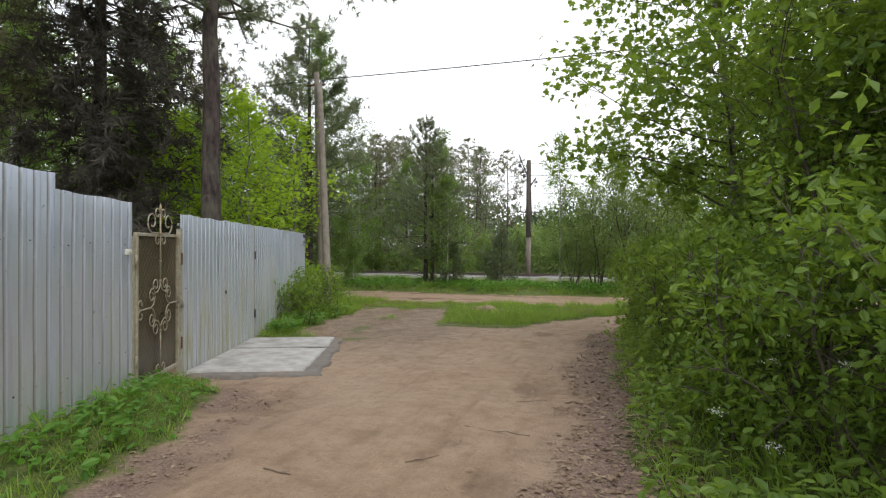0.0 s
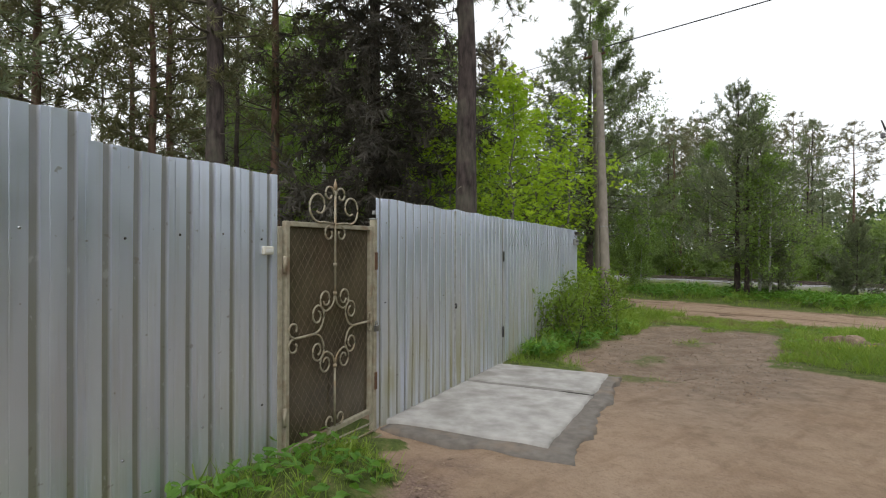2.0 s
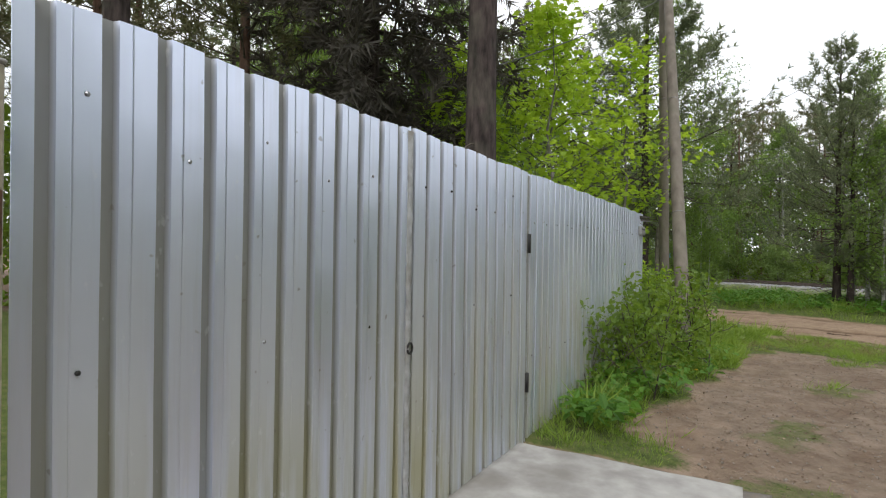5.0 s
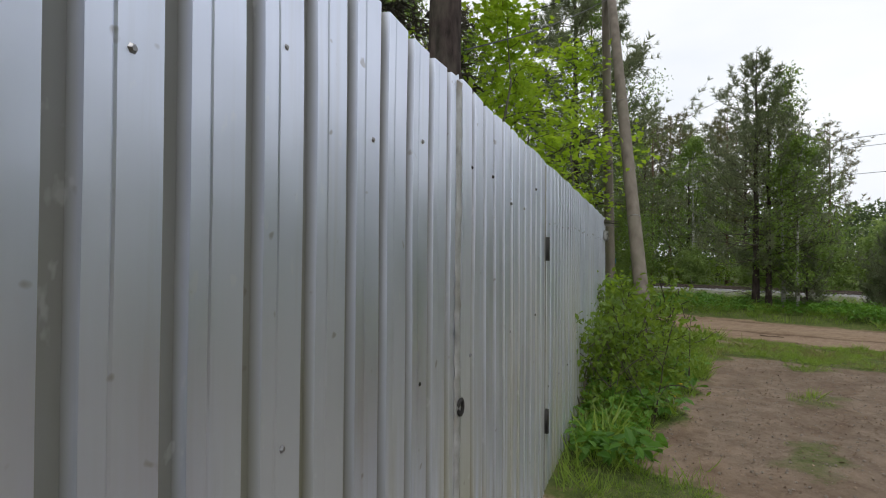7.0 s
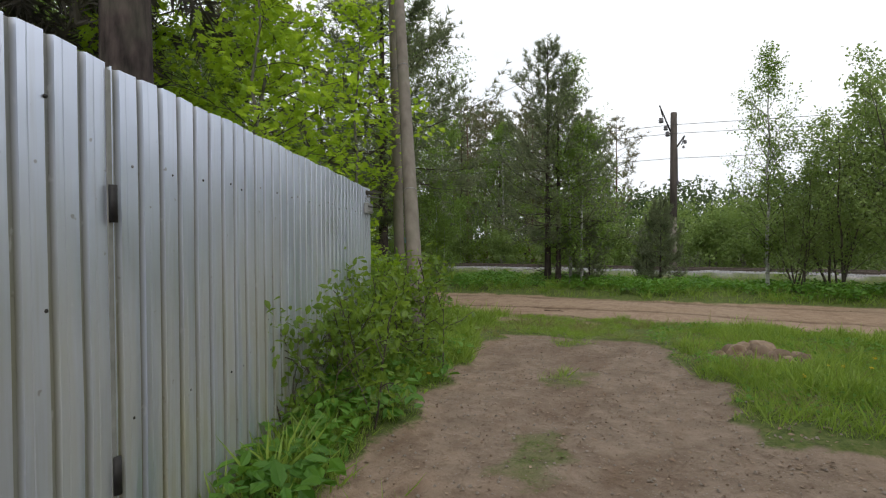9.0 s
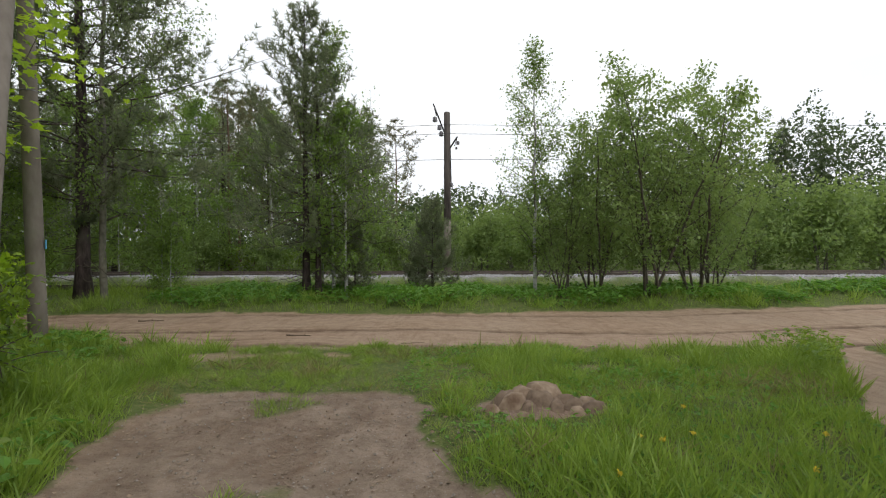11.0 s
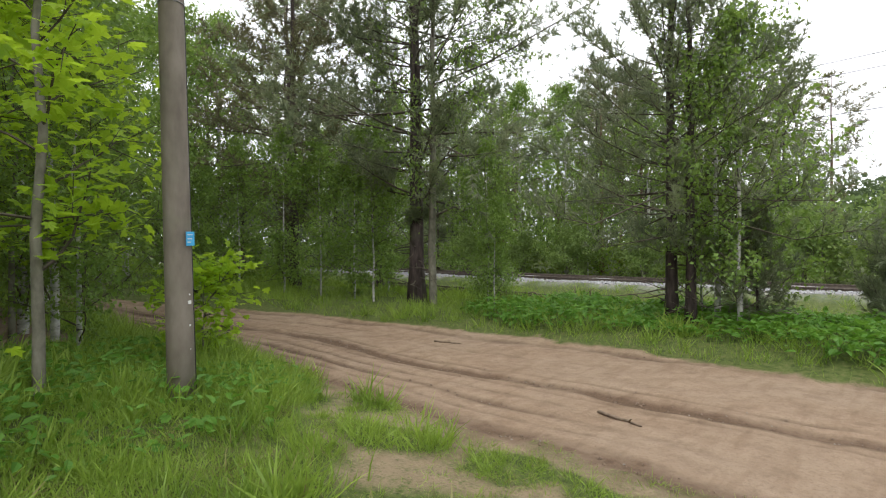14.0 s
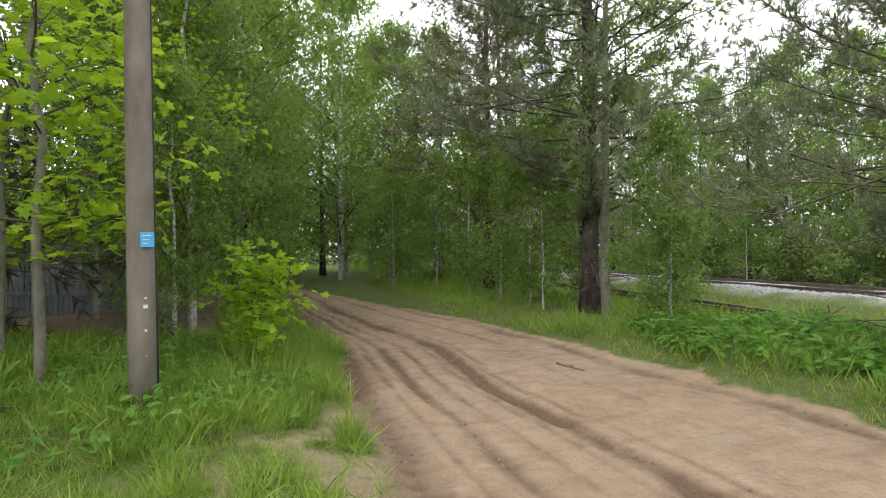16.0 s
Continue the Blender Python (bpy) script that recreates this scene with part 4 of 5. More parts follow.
plate = thing("nameplate", "grey tin slotted letter plate at the fence end", "plate", FM.copy())
boxpart("tray", (9.62, -0.05, 1.52), (9.98, -0.002, 1.66), M_GREY_BOX, plate, "", 0.006)
boxpart("slot", (9.64, -0.053, 1.60), (9.96, -0.0505, 1.625), M_BLACK, plate, "", 0.001)
boxpart("ledge", (9.61, -0.062, 1.545), (9.99, -0.0505, 1.56), M_GREY_BOX, plate, "", 0.002)


def slab_mesh(s0, s1, o0, o1, lift, thick, seed, ragged=0.02):
    """A cast slab in fence coordinates, o: distance from the fence towards the lane."""
    ns, no = 40, 22
    S, O = np.meshgrid(np.linspace(s0, s1, ns), np.linspace(o0, o1, no))
    s, o = S.ravel().copy(), O.ravel().copy()
    edge = (np.abs(o - o1) < 1e-6)
    o[edge] += ragged * vnoise(s[edge], s[edge] * 0, 3.0, seed) + ragged * 0.5 * vnoise(s[edge], s[edge] * 0, 9.0, seed + 1)
    e2 = (np.abs(s - s0) < 1e-6) | (np.abs(s - s1) < 1e-6)
    s[e2] += ragged * vnoise(o[e2], o[e2] * 0, 4.0, seed + 2)
    z = np.array([fence_ground(a) for a in s]) + lift + 0.004 * vnoise(s, o, 3.0, seed + 3)
    rim = edge | e2 | (np.abs(o - o0) < 1e-6)
    z[rim] -= 0.006
    v = np.stack([s, -o, z], axis=1)
    low = v.copy()
    low[:, 2] -= thick
    i = np.arange(no - 1)[:, None] * ns + np.arange(ns - 1)[None, :]
    q = np.stack([i, i + ns, i + ns + 1, i + 1], axis=-1).reshape(-1, 4)
    m = ns * no
    loop = list(range(ns)) + [k * ns + ns - 1 for k in range(1, no)] + [(no - 1) * ns + k for k in range(ns - 2, -1, -1)] + [k * ns for k in range(no - 2, 0, -1)]
    side = [(a, b, b + m, a + m) for a, b in zip(loop, loop[1:] + loop[:1])]
    g = Geo()
    g.add(np.concatenate([v, low]), np.concatenate([q, np.array(side)]))
    return g


slab = thing("concrete_slab", "pale cast concrete slabs in front of the driveway gate", "slab", FM.copy())
part("slab", slab_mesh(1.42, 3.28, -0.02, 1.50, 0.046, 0.2, 70), M_CONCRETE, slab, "", True)
part("slab", slab_mesh(3.33, 4.56, -0.02, 1.50, 0.050, 0.2, 80), M_CONCRETE, slab, "", True)
part("joint", slab_mesh(3.262, 3.35, 0.05, 1.49, 0.0505, 0.15, 85, 0.03), M_JOINT, slab, "dark mortar joint")
part("apron", slab_mesh(1.20, 4.62, 0.03, 1.70, 0.018, 0.25, 90, 0.07), M_APRON, slab, "darker crumbling concrete apron", True)

# ---------------------------------------------------------------- poles, wires, railway
pole = thing("utility_pole", "upright grey concrete utility pole with a cable", "pole", Matrix.Translation((-10.09, 17.53, gz(-10.09, 17.53) - 0.1)))
PTOP = Vector((-0.16, -0.05, 8.2))
g = Geo()
g.tube([PTOP * t for t in np.linspace(-0.03, 1, 10)], np.linspace(0.118, 0.088, 10), 18)
part("shaft", g, M_POLE_CONCRETE, pole, "", True)
g = Geo()
off = Vector((0.018, 0.121, 0))
g.tube([PTOP * t + off * (1 - 0.3 * t) for t in np.linspace(0.02, 0.97, 12)], 0.007, 6)
part("down_cable", g, M_CABLE, pole, "thin black cable down the shaft", True)
# the raking strut that props the pole
SB, ST = Vector((-7.87, 14.15, gz(-7.87, 14.15) - 0.15)), Vector((-10.06, 17.36, 7.35))
strut = thing("pole_strut", "grey concrete strut leaning against the utility pole", "pole", Matrix.Translation(SB))
g = Geo()
g.tube([(ST - SB) * t for t in np.linspace(0, 1, 10)], np.linspace(0.125, 0.095, 10), 18)
part("shaft", g, M_POLE_CONCRETE, strut, "", True)
for t in (0.315, 0.62):
    g = Geo()
    a = np.linspace(0, 2 * math.pi, 19)
    d = (ST - SB).normalized()
    e1 = d.cross(Vector((0, 0, 1))).normalized()
    e2 = d.cross(e1)
    c = (ST - SB) * t
    rr = 0.125 - 0.03 * t + 0.003
    g.tube(np.array([c + e1 * (rr * math.cos(b)) + e2 * (rr * math.sin(b)) for b in a]), 0.006, 5, False)
    part("band", g, M_LOCK, strut, "bright wire band", True)
for z in (3.6, 5.2):
    g = Geo()
    t = z / 8.2
    a = np.linspace(0, 2 * math.pi, 19)
    c = PTOP * t
    rr = 0.118 - 0.03 * t + 0.004
    g.tube(np.stack([c.x + rr * np.cos(a), c.y + rr * np.sin(a), c.z + 0 * a], axis=1), 0.006, 5, False)
    part("band", g, M_LOCK, pole, "", True)
g = Geo()
g.box((-0.52, -0.13, 7.7), (0.22, -0.07, 7.76), 0.005)
part("crossarm", g, M_RUST, pole)
for x in (-0.45, 0.15):
    g = Geo()
    g.tube([(x, -0.1, 7.76), (x, -0.1, 7.82), (x, -0.1, 7.85), (x, -0.1, 7.93)], [0.012, 0.04, 0.05, 0.03], 10)
    part("insulator", g, M_CERAMIC, pole, "", True)

tag = thing("blue_tag", "small blue enamel number tag on the utility pole", "tag", pose(-10.09 - 0.028 + 0.104, 17.53 + 0.057, gz(-10.09, 17.53) + 1.42, 90, -1, 122))
boxpart("plate", (-0.055, -0.062, 0.0), (0.055, 0.062, 0.006), M_BLUE, tag, "", 0.001)
for k, z in enumerate((0.035, 0.0, -0.03)):
    boxpart("text_bar", (-0.04, z - 0.004, 0.0062), (0.03 - 0.012 * k, z + 0.004, 0.0072), M_PAPER, tag, "", 0.0)
for k, (dz, w2) in enumerate(((0.66, 0.010), (0.86, 0.018), (0.93, 0.008), (0.45, 0.005))):
    sc = thing("paper_scrap", "torn white paper scrap stuck on the pole", "paper", pose(-10.09 - 0.02 * (dz + 0.1) + 0.100, 17.53 + 0.038, gz(-10.09, 17.53) + dz, 90, -1, 112) @ Matrix.Translation((0, 0, 0.010)))
    boxpart("scrap", (-w2, -w2 * 0.8, 0.0), (w2, w2 * 0.9, 0.003), M_PAPER, sc, "", 0.001)


def wire(name, label, a, b, sag, rad=0.008):
    a, b = Vector(a), Vector(b)
    g = Geo()
    g.tube([a.lerp(b, t) - Vector((0, 0, 4 * sag * t * (1 - t))) for t in np.linspace(0, 1, 24)], rad, 5)
    return tagged(part(name, g, M_CABLE), label, "wire")


pz = gz(-10.09, 17.53) - 0.1
wire("overhead_wire", "thin black overhead wire strung from the utility pole", (-9.88, 17.48, pz + 7.93), (26, 19.6, 9.2), 0.35, 0.018)
wire("overhead_wire", "thin black service wire between pole and pine", (-10.2, 17.48, pz + 7.6), (-8.85, 10.75, 3.8), 0.1, 0.010)
wire("overhead_wire", "thin black overhead wire leading west over the woods", (-10.48, 17.48, pz + 7.93), (-40, 13.0, 7.2), 0.5, 0.010)

cp = thing("railway_mast", "dark tarred timber mast with insulator arms", "mast", Matrix.Translation((-5.3, 36.7, gz(-5.3, 36.7))))
g = Geo()
g.tube([(0, 0, -0.1), (0, 0, 2.9)], [0.19, 0.17], 10)
part("concrete_foot", g, M_POLE_CONCRETE, cp, "pale concrete lower shaft", True)
g = Geo()
g.tube([(0, -0.05, 2.6), (0, -0.05, 5.0), (0, -0.05, 7.75), (0, -0.05, 7.8)], [0.18, 0.165, 0.15, 0.12], 12)
part("timber_shaft", g, M_POLE_WOOD, cp, "", True)
for pts, rr in (([(-0.1, -0.1, 6.75), (-0.66, -0.1, 8.2)], 0.035), ([(-0.66, -0.1, 8.2), (-0.5, -0.1, 7.6)], 0.02), ([(0.1, -0.1, 6.0), (0.5, -0.1, 6.6)], 0.04), ([(0.5, -0.1, 6.6), (0.36, -0.1, 6.15)], 0.02), ([(0.16, -0.12, 6.0), (0.2, -0.12, 4.2), (0.55, -0.12, 3.7)], 0.02)):
    g = Geo()
    g.tube(pts, rr, 8)
    part("arm", g, M_BLACK, cp, "", True)
for x, z, s in ((-0.58, 7.45, 1.0), (-0.36, 7.05, 0.9), (-0.28, 6.75, 0.95), (0.52, 6.3, 0.7), (0.45, 6.05, 0.5), (0.2, 4.3, 0.7)):
    g = Geo()
    zz = np.array([-0.14, -0.12, -0.06, -0.05, 0.02, 0.03, 0.09, 0.13]) * s
    g.tube(np.stack([x + 0 * zz, -0.12 + 0 * zz, z + zz], axis=1), np.array([0.05, 0.11, 0.13, 0.07, 0.13, 0.08, 0.11, 0.03]) * s, 12)
    part("insulator", g, M_CERAMIC, cp, "", True)
far_mast = copy_thing(cp, Matrix.Translation((-9.2, 95, -0.4)) @ Matrix.Rotation(0.5, 4, "Z"))
far_mast["label"] = "distant timber railway mast above bushes"
for x0, z0, z1, y0 in ((-60, 6.9, 6.5, 36.4), (-60, 7.35, 7.2, 36.5), (-60, 5.7, 5.75, 36.6)):
    wire("overhead_wire", "thin railway wire strung along the masts", (x0, y0 + 4, z0), (-5.3, y0, z0 - 0.6), 0.3, 0.012)
    wire("overhead_wire", "thin railway wire strung along the masts", (-5.3, y0, z0 - 0.6), (60, y0 + 6, z1 + 1.0), 0.5, 0.012)


def rail_geo(pts):
    """A rail: foot, web and head swept along a line."""
    g = Geo()
    pts = np.array(pts, float)
    d = unit(pts[-1] - pts[0])
    side = np.array([-d[1], d[0], 0])
    sec = [(-0.065, 0), (-0.065, 0.012), (-0.01, 0.025), (-0.01, 0.11), (-0.035, 0.122), (-0.035, 0.15), (0.035, 0.15), (0.035, 0.122), (0.01, 0.11), (0.01, 0.025), (0.065, 0.012), (0.065, 0)]
    n = len(sec)
    v = np.concatenate([[p + side * a + np.array([0, 0, b]) for a, b in sec] for p in pts])
    q = [(i * n + j, i * n + (j + 1) % n, (i + 1) * n + (j + 1) % n, (i + 1) * n + j) for i in range(len(pts) - 1) for j in range(n)]
    g.add(v, q)
    return g


track = thing("railway_track", "rusty railway track on a grey ballast bed", "railway")
TZ = float(slope(34.0)) + 0.19
for y in (33.6, 35.12):
    part("rail", rail_geo([(x, y, TZ + 0.1) for x in np.linspace(-150, 120, 28)]), M_RAIL, track)
for x in np.arange(-36, 24, 0.62):
    boxpart("sleeper", (x, 33.05, TZ - 0.02), (x + 0.24, 35.7, TZ + 0.1), M_SLEEPER, track, "", 0.012)
siding = thing("old_rails", "old rusty rails lying in weeds beside the track", "rail")
for o in (0.0, 0.62):
    part("rail", rail_geo([(x, 29.05 + o - 0.12 * (x + 17.5), gz(x, 29.05 + o - 0.12 * (x + 17.5)) + 0.03) for x in np.linspace(-24, -6.5, 12)]), M_RAIL, siding)

# weathered board fence in the wood
pf = thing("board_fence", "grey weathered board fence among young maples", "fence", pose(-18.05, 16.3, gz(-18.3, 15.5), 0, 0, 249))
for k in range(60):
    r = random.Random(k)
    boxpart("board", (k * 0.125, 0, -0.1), (k * 0.125 + 0.098, 0.02, 1.5 + r.uniform(-0.03, 0.03)), M_PICKET, pf, "", 0.003)
for z in (0.35, 1.2):
    boxpart("fence_rail", (0, 0.022, z), (7.5, 0.06, z + 0.08), M_PICKET, pf)

# ---------------------------------------------------------------- trees
R = np.random.RandomState
PINE_LABEL = "tall pine with dark scaly bark and bare lower trunk"
pine_a = plant("pine_tree", "tall pine with dark bark standing behind the fence", "tree",
               conifer(1, 17, 5.0, 0.25, 0.425, 17, 5, 15, 4, (11, 0.22, 0.03, 0.9), 0.0, 3, 14, bulge=0.03), (M_PINE_BARK, M_TWIG_BARK, L_PINE), (-8.98, 10.56), 20)
pine_b = plant("pine_tree", PINE_LABEL, "tree", conifer(2, 16, 3.2, 0.21, 0.30, 16, 5, 8, 3, (9, 0.22, 0.028, 0.9), 0.0, 26, 12), (M_PINE_BARK, M_TWIG_BARK, L_PINE_OLD), (-11.9, 6.6), 0)
pine_c = plant("pine_tree", "slender pine with reddish upper bark", "tree", conifer(3, 15, 2.9, 0.15, 0.26, 16, 5, 8, 3, (9, 0.22, 0.028, 0.9), 0.0, 24, 10), (M_PINE_RED, M_TWIG_BARK, L_PINE_OLD), (-15.1, 9.4), 60)
pine_3 = plant("pine_tree", "pine with layered branches beside the dirt track", "tree",
               conifer(5, 14.5, 4.7, 0.20, 0.15, 22, 6, 14, 4, (11, 0.20, 0.027, 0.9), 0.0, 22, 12, 0.15, bulge=0.25, shoots=2), (M_PINE_BARK, M_TWIG_BARK, L_PINE), (-15.4, 25.55), 15)
pine_4 = plant("pine_tree", "slim pine at the bend of the dirt track", "tree",
               conifer(6, 14, 4.1, 0.165, 0.15, 20, 6, 12, 4, (10, 0.2, 0.027, 0.9), 0.0, 20, 10, bulge=0.35, shoots=1), (M_PINE_BARK, M_TWIG_BARK, L_PINE_OLD), (-21.9, 25.9), 70)
young = conifer(7, 8.6, 2.75, 0.115, 0.17, 15, 5, 4, 4, (11, 0.15, 0.016, 0.75), 0.0, 10, 10, 0.4, bulge=0.12, shoots=4)
pine_2 = plant("pine_tree", "young twin pine beside the railway", "tree", young, (M_PINE_BARK, M_TWIG_BARK, L_PINE), (-9.0, 26.1), 0)
repeat(pine_2, [(-8.6, 25.95, 0.86)], "twin pine by the railway", "young twin pine beside the railway", 4)
small_pine = plant("pine_tree", "small bushy young pine in front of the mast", "tree", conifer(8, 2.9, 1.05, 0.04, 0.04, 13, 5, 4, 4, (12, 0.14, 0.014, 0.7), 0.0, 0, 8, 0.45, bulge=0.1, shoots=2), (M_PINE_BARK, M_TWIG_BARK, L_PINE), (-5.4, 27.7), 0)
repeat(small_pine, [(-7.6, 26.3, 0.72), (-5.9, 28.2, 0.55)], "small pines by the railway", "small bushy young pine at the foot of taller pines", 6)
spruce = plant("spruce_tree", "huge dark spruce with drooping branches behind the fence", "tree",
               conifer(9, 17, 4.2, 0.24, 0.03, 32, 8, 11, 4, (7, 0.30, 0.045, 0.8), 0.28, 0, 10, 0.2, bulge=0), (M_PINE_BARK, M_TWIG_BARK, L_SPRUCE), (-13.6, 11.6), 0)

MW = (M_BIRCH_BARK, M_TWIG_BARK, L_BIRCH)
birch = plant("birch_tree", "tall birch with fine hanging twigs beside a pine", "tree", broadleaf(20, 13.5, 2.4, 0.10, 0.16, 48, 8, 9, 0.10, DIAMOND, 0.9, 0.7, 0.16), (M_GREY_BARK, M_TWIG_BARK, L_BIRCH), (-14.75, 25.5), 0)
birch_low = plant("birch_tree", "young birch with fresh green leaves beside the pines", "tree", broadleaf(21, 5.4, 1.8, 0.05, 0.06, 34, 7, 11, 0.095, DIAMOND, 0.9, 0.5, 0.14), MW, (-7.8, 26.0), 0)
birch_e = plant("birch_tree", "slim young birch at the edge of a thicket", "tree", broadleaf(22, 7.3, 1.4, 0.055, 0.06, 42, 7, 7, 0.08, DIAMOND, 1.3, 0.35, 0.12), MW, (-2.3, 26.3), 0)
repeat(birch_e, [(-8.25, 26.3, 1.08), (-14.45, 17.45, 1.1)], "slim young birches", "slim young birch with pale bark and fine twigs", 3)
aspen = plant("aspen_clump", "multi-stemmed young aspen clump with bare lower stems", "tree", broadleaf(23, 7.2, 2.0, 0.05, 0.12, 72, 6, 7, 0.12, DIAMOND, 1.1, 0.2, 0.15, (0, 0), 6, 0.4, 0.35, 6), (M_TWIG_BARK, M_TWIG_BARK, L_WILLOW), (1.0, 26.0), 0)
repeat(aspen, [(-0.5, 26.4, 0.85), (2.4, 26.6, 0.98), (-1.6, 25.9, 0.6), (3.7, 28.6, 0.72)], "aspen thicket by the railway", "multi-stemmed young aspen clump in a thicket", 6)
thicket = plant("bush", "dense green willow bush beyond the railway", "bush", broadleaf(24, 3.6, 1.9, 0.04, 0.03, 48, 5, 7, 0.19, DIAMOND, 0.8, 0.1, 0.22, (0, 0), 5, 0.4, 0.4, 6, fine=False), (M_GREY_BARK, M_TWIG_BARK, L_WILLOW), (-6.5, 40.5), 0)
maple = plant("maple_sapling", "young maple sapling with bright yellow-green leaves", "tree", broadleaf(25, 6.4, 1.3, 0.05, 0.17, 22, 6, 4, 0.13, MAPLE, 0.42, 0.1, 0.16, (0.02, 0.01), 8, 0.85), (M_GREY_BARK, M_TWIG_BARK, L_MAPLE), (-10.68, 16.6), 0)
repeat(maple, [(-11.35, 16.05, 0.95), (-14.7, 17.0, 0.9), (-10.9, 14.3, 1.05), (-9.9, 13.0, 0.95), (-11.8, 12.9, 0.9)], "maple saplings at the fence end", "", 7)
maple_low = plant("maple_sapling", "small bright maple sapling beside the utility pole", "tree", broadleaf(26, 1.5, 0.55, 0.014, 0.28, 13, 4, 4, 0.115, MAPLE, 0.5, 0.1, 0.10, (0, 0), 6, 0.75), (M_GREY_BARK, M_TWIG_BARK, L_MAPLE), (-11.82, 18.45), 0, 0.95)
repeat(maple_low, [(-9.1, 14.3, 0.9), (-9.4, 15.6, 0.8)], "small maple saplings", "small bright maple sapling near the fence end", 8)
dark_birch = plant("birch_tree", "broad dark green birch at the bend", "tree", broadleaf(27, 12, 3.3, 0.13, 0.04, 60, 8, 10, 0.155, DIAMOND, 0.8, 0.6, 0.2, fine=False), MW, (-24.8, 17.3), 0)
repeat(dark_birch, [(-18.6, 18.1, 0.95), (-31.5, 22.3, 1.25), (-22.0, 15.0, 1.0), (-29, 26.5, 1.0), (-15.8, 17.3, 0.6), (-34.5, 19.3, 1.25), (-28.5, 16.4, 1.2), (-27.6, 24.0, 0.95), (-37, 25, 1.2), (-39, 19.0, 1.0), (-36.5, 16.2, 1.1), (-33.0, 15.6, 0.9), (-16, 42, 0.8), (-20, 41, 0.85), (-24, 42.5, 0.95), (-28, 41.5, 0.9), (-32.5, 40, 1.0), (-37.5, 38.5, 1.0), (-41, 24, 1.1), (-43.5, 20.5, 1.1)], "birches in the wood", "broad dark green birch in the wood", 9)
sapl = plant("birch_tree", "thin birch sapling along the dirt track", "tree", broadleaf(28, 4.8, 1.25, 0.03, 0.06, 30, 6, 10, 0.10, DIAMOND, 0.9, 0.4, 0.14), MW, (-16.4, 24.9), 0)
repeat(sapl, [(-17.6, 25.2), (-19.0, 25.0), (-20.4, 24.6), (-23.0, 24.4), (-24.5, 23.2), (-13.2, 25.8, 0.85), (-26.5, 24.5), (-18.2, 27.0), (-12.7, 25.4, 0.55)], "birch saplings along the track", "thin birch sapling along the dirt track", 10)

# wood behind the fence, along the track and beyond the railway
far_pine = plant("pine_tree", "pine with brownish crown in the wood", "tree", conifer(11, 15, 3.3, 0.15, 0.28, 14, 5, 6, 3, (6, 0.32, 0.055, 0.9), 0.0, 10, 8, fine=False), (M_PINE_RED, M_TWIG_BARK, L_PINE_OLD), (-20.5, 8.3), 0)
far_pine2 = plant("pine_tree", "dark green pine in the wood", "tree", conifer(12, 15, 3.4, 0.15, 0.12, 16, 5, 6, 3, (6, 0.32, 0.055, 0.9), 0.0, 6, 8, bulge=0.35, fine=False), (M_PINE_BARK, M_TWIG_BARK, L_PINE), (-24, 12.0), 0)
far_spruce = plant("spruce_tree", "narrow spruce at the wood's edge", "tree", conifer(13, 14, 2.6, 0.15, 0.03, 22, 6, 5, 3, (6, 0.36, 0.065, 0.8), 0.15, 0, 8, 0.2, bulge=0, fine=False), (M_PINE_BARK, M_TWIG_BARK, L_PINE), (-33, 47), 0)
repeat(far_pine, [(-18, 4.5), (-22, 3.0), (-26, 8.5), (-17.5, 7.0), (-25, 1.0), (-31, 4.0), (-19, 43, 0.80), (-23.5, 46, 0.80), (-27, 44, 0.80), (-14.8, 45, 0.80), (-21, 52, 0.92), (-17, 56, 0.88), (-12.5, 52, 0.80), (-31, 50, 0.88), (-18.5, 47, 0.84), (-15, 58, 0.96), (-24.5, 57, 0.96), (-28, 61, 0.96), (-34, 56, 0.96), (-20, 62, 1.00), (-11, 60, 0.88)], "brownish pines of the wood", "", 11)
repeat(far_pine2, [(-16.5, 2.5), (-29, 13.5), (-34, 9.0), (-27, 5.0), (-21, 29.0, 0.7), (-26.5, 28.5), (-31, 31), (-36, 29), (-37, 22), (-34, 17), (-25, 41, 0.80), (-30, 43, 0.80), (-37, 42, 0.80), (-44, 38), (-11.4, 47, 0.60), (-16.5, 49, 0.80), (-42, 47, 0.80), (-9.8, 43.5, 0.44), (-13.5, 44, 0.72), (-17, 44.2, 0.75), (-20.5, 45.4, 0.85), (-11.8, 50, 0.8)], "dark pines of the wood", "", 12)
repeat(far_spruce, [(-40, 33), (-22, 49, 0.80), (-28, 39.5, 0.64), (-35, 37), (12, 70, 0.95), (15, 74, 1.0), (20, 72, 1.05), (25, 76), (30, 72, 1.1), (36, 75, 1.1)], "spruces at the wood's edge", "", 13)
repeat(thicket, [(-3.6, 41, 0.95), (-9.0, 40.3, 0.9), (-0.5, 41.5, 1.0), (2.5, 40.5, 1.1), (5.5, 41, 1.15), (8.5, 40.5, 1.05), (11.5, 41.5, 1.3), (15, 40.8, 1.35), (19, 42, 1.4), (-12, 40.6, 0.8), (-15.5, 40.2, 0.7), (-19, 39.8, 0.75), (-22.5, 40.3, 0.7), (-26, 39.5, 0.75), (-30, 39, 0.7), (-1.6, 45, 1.1), (-6, 46, 1.1)], "bushes beyond the railway", "", 14)
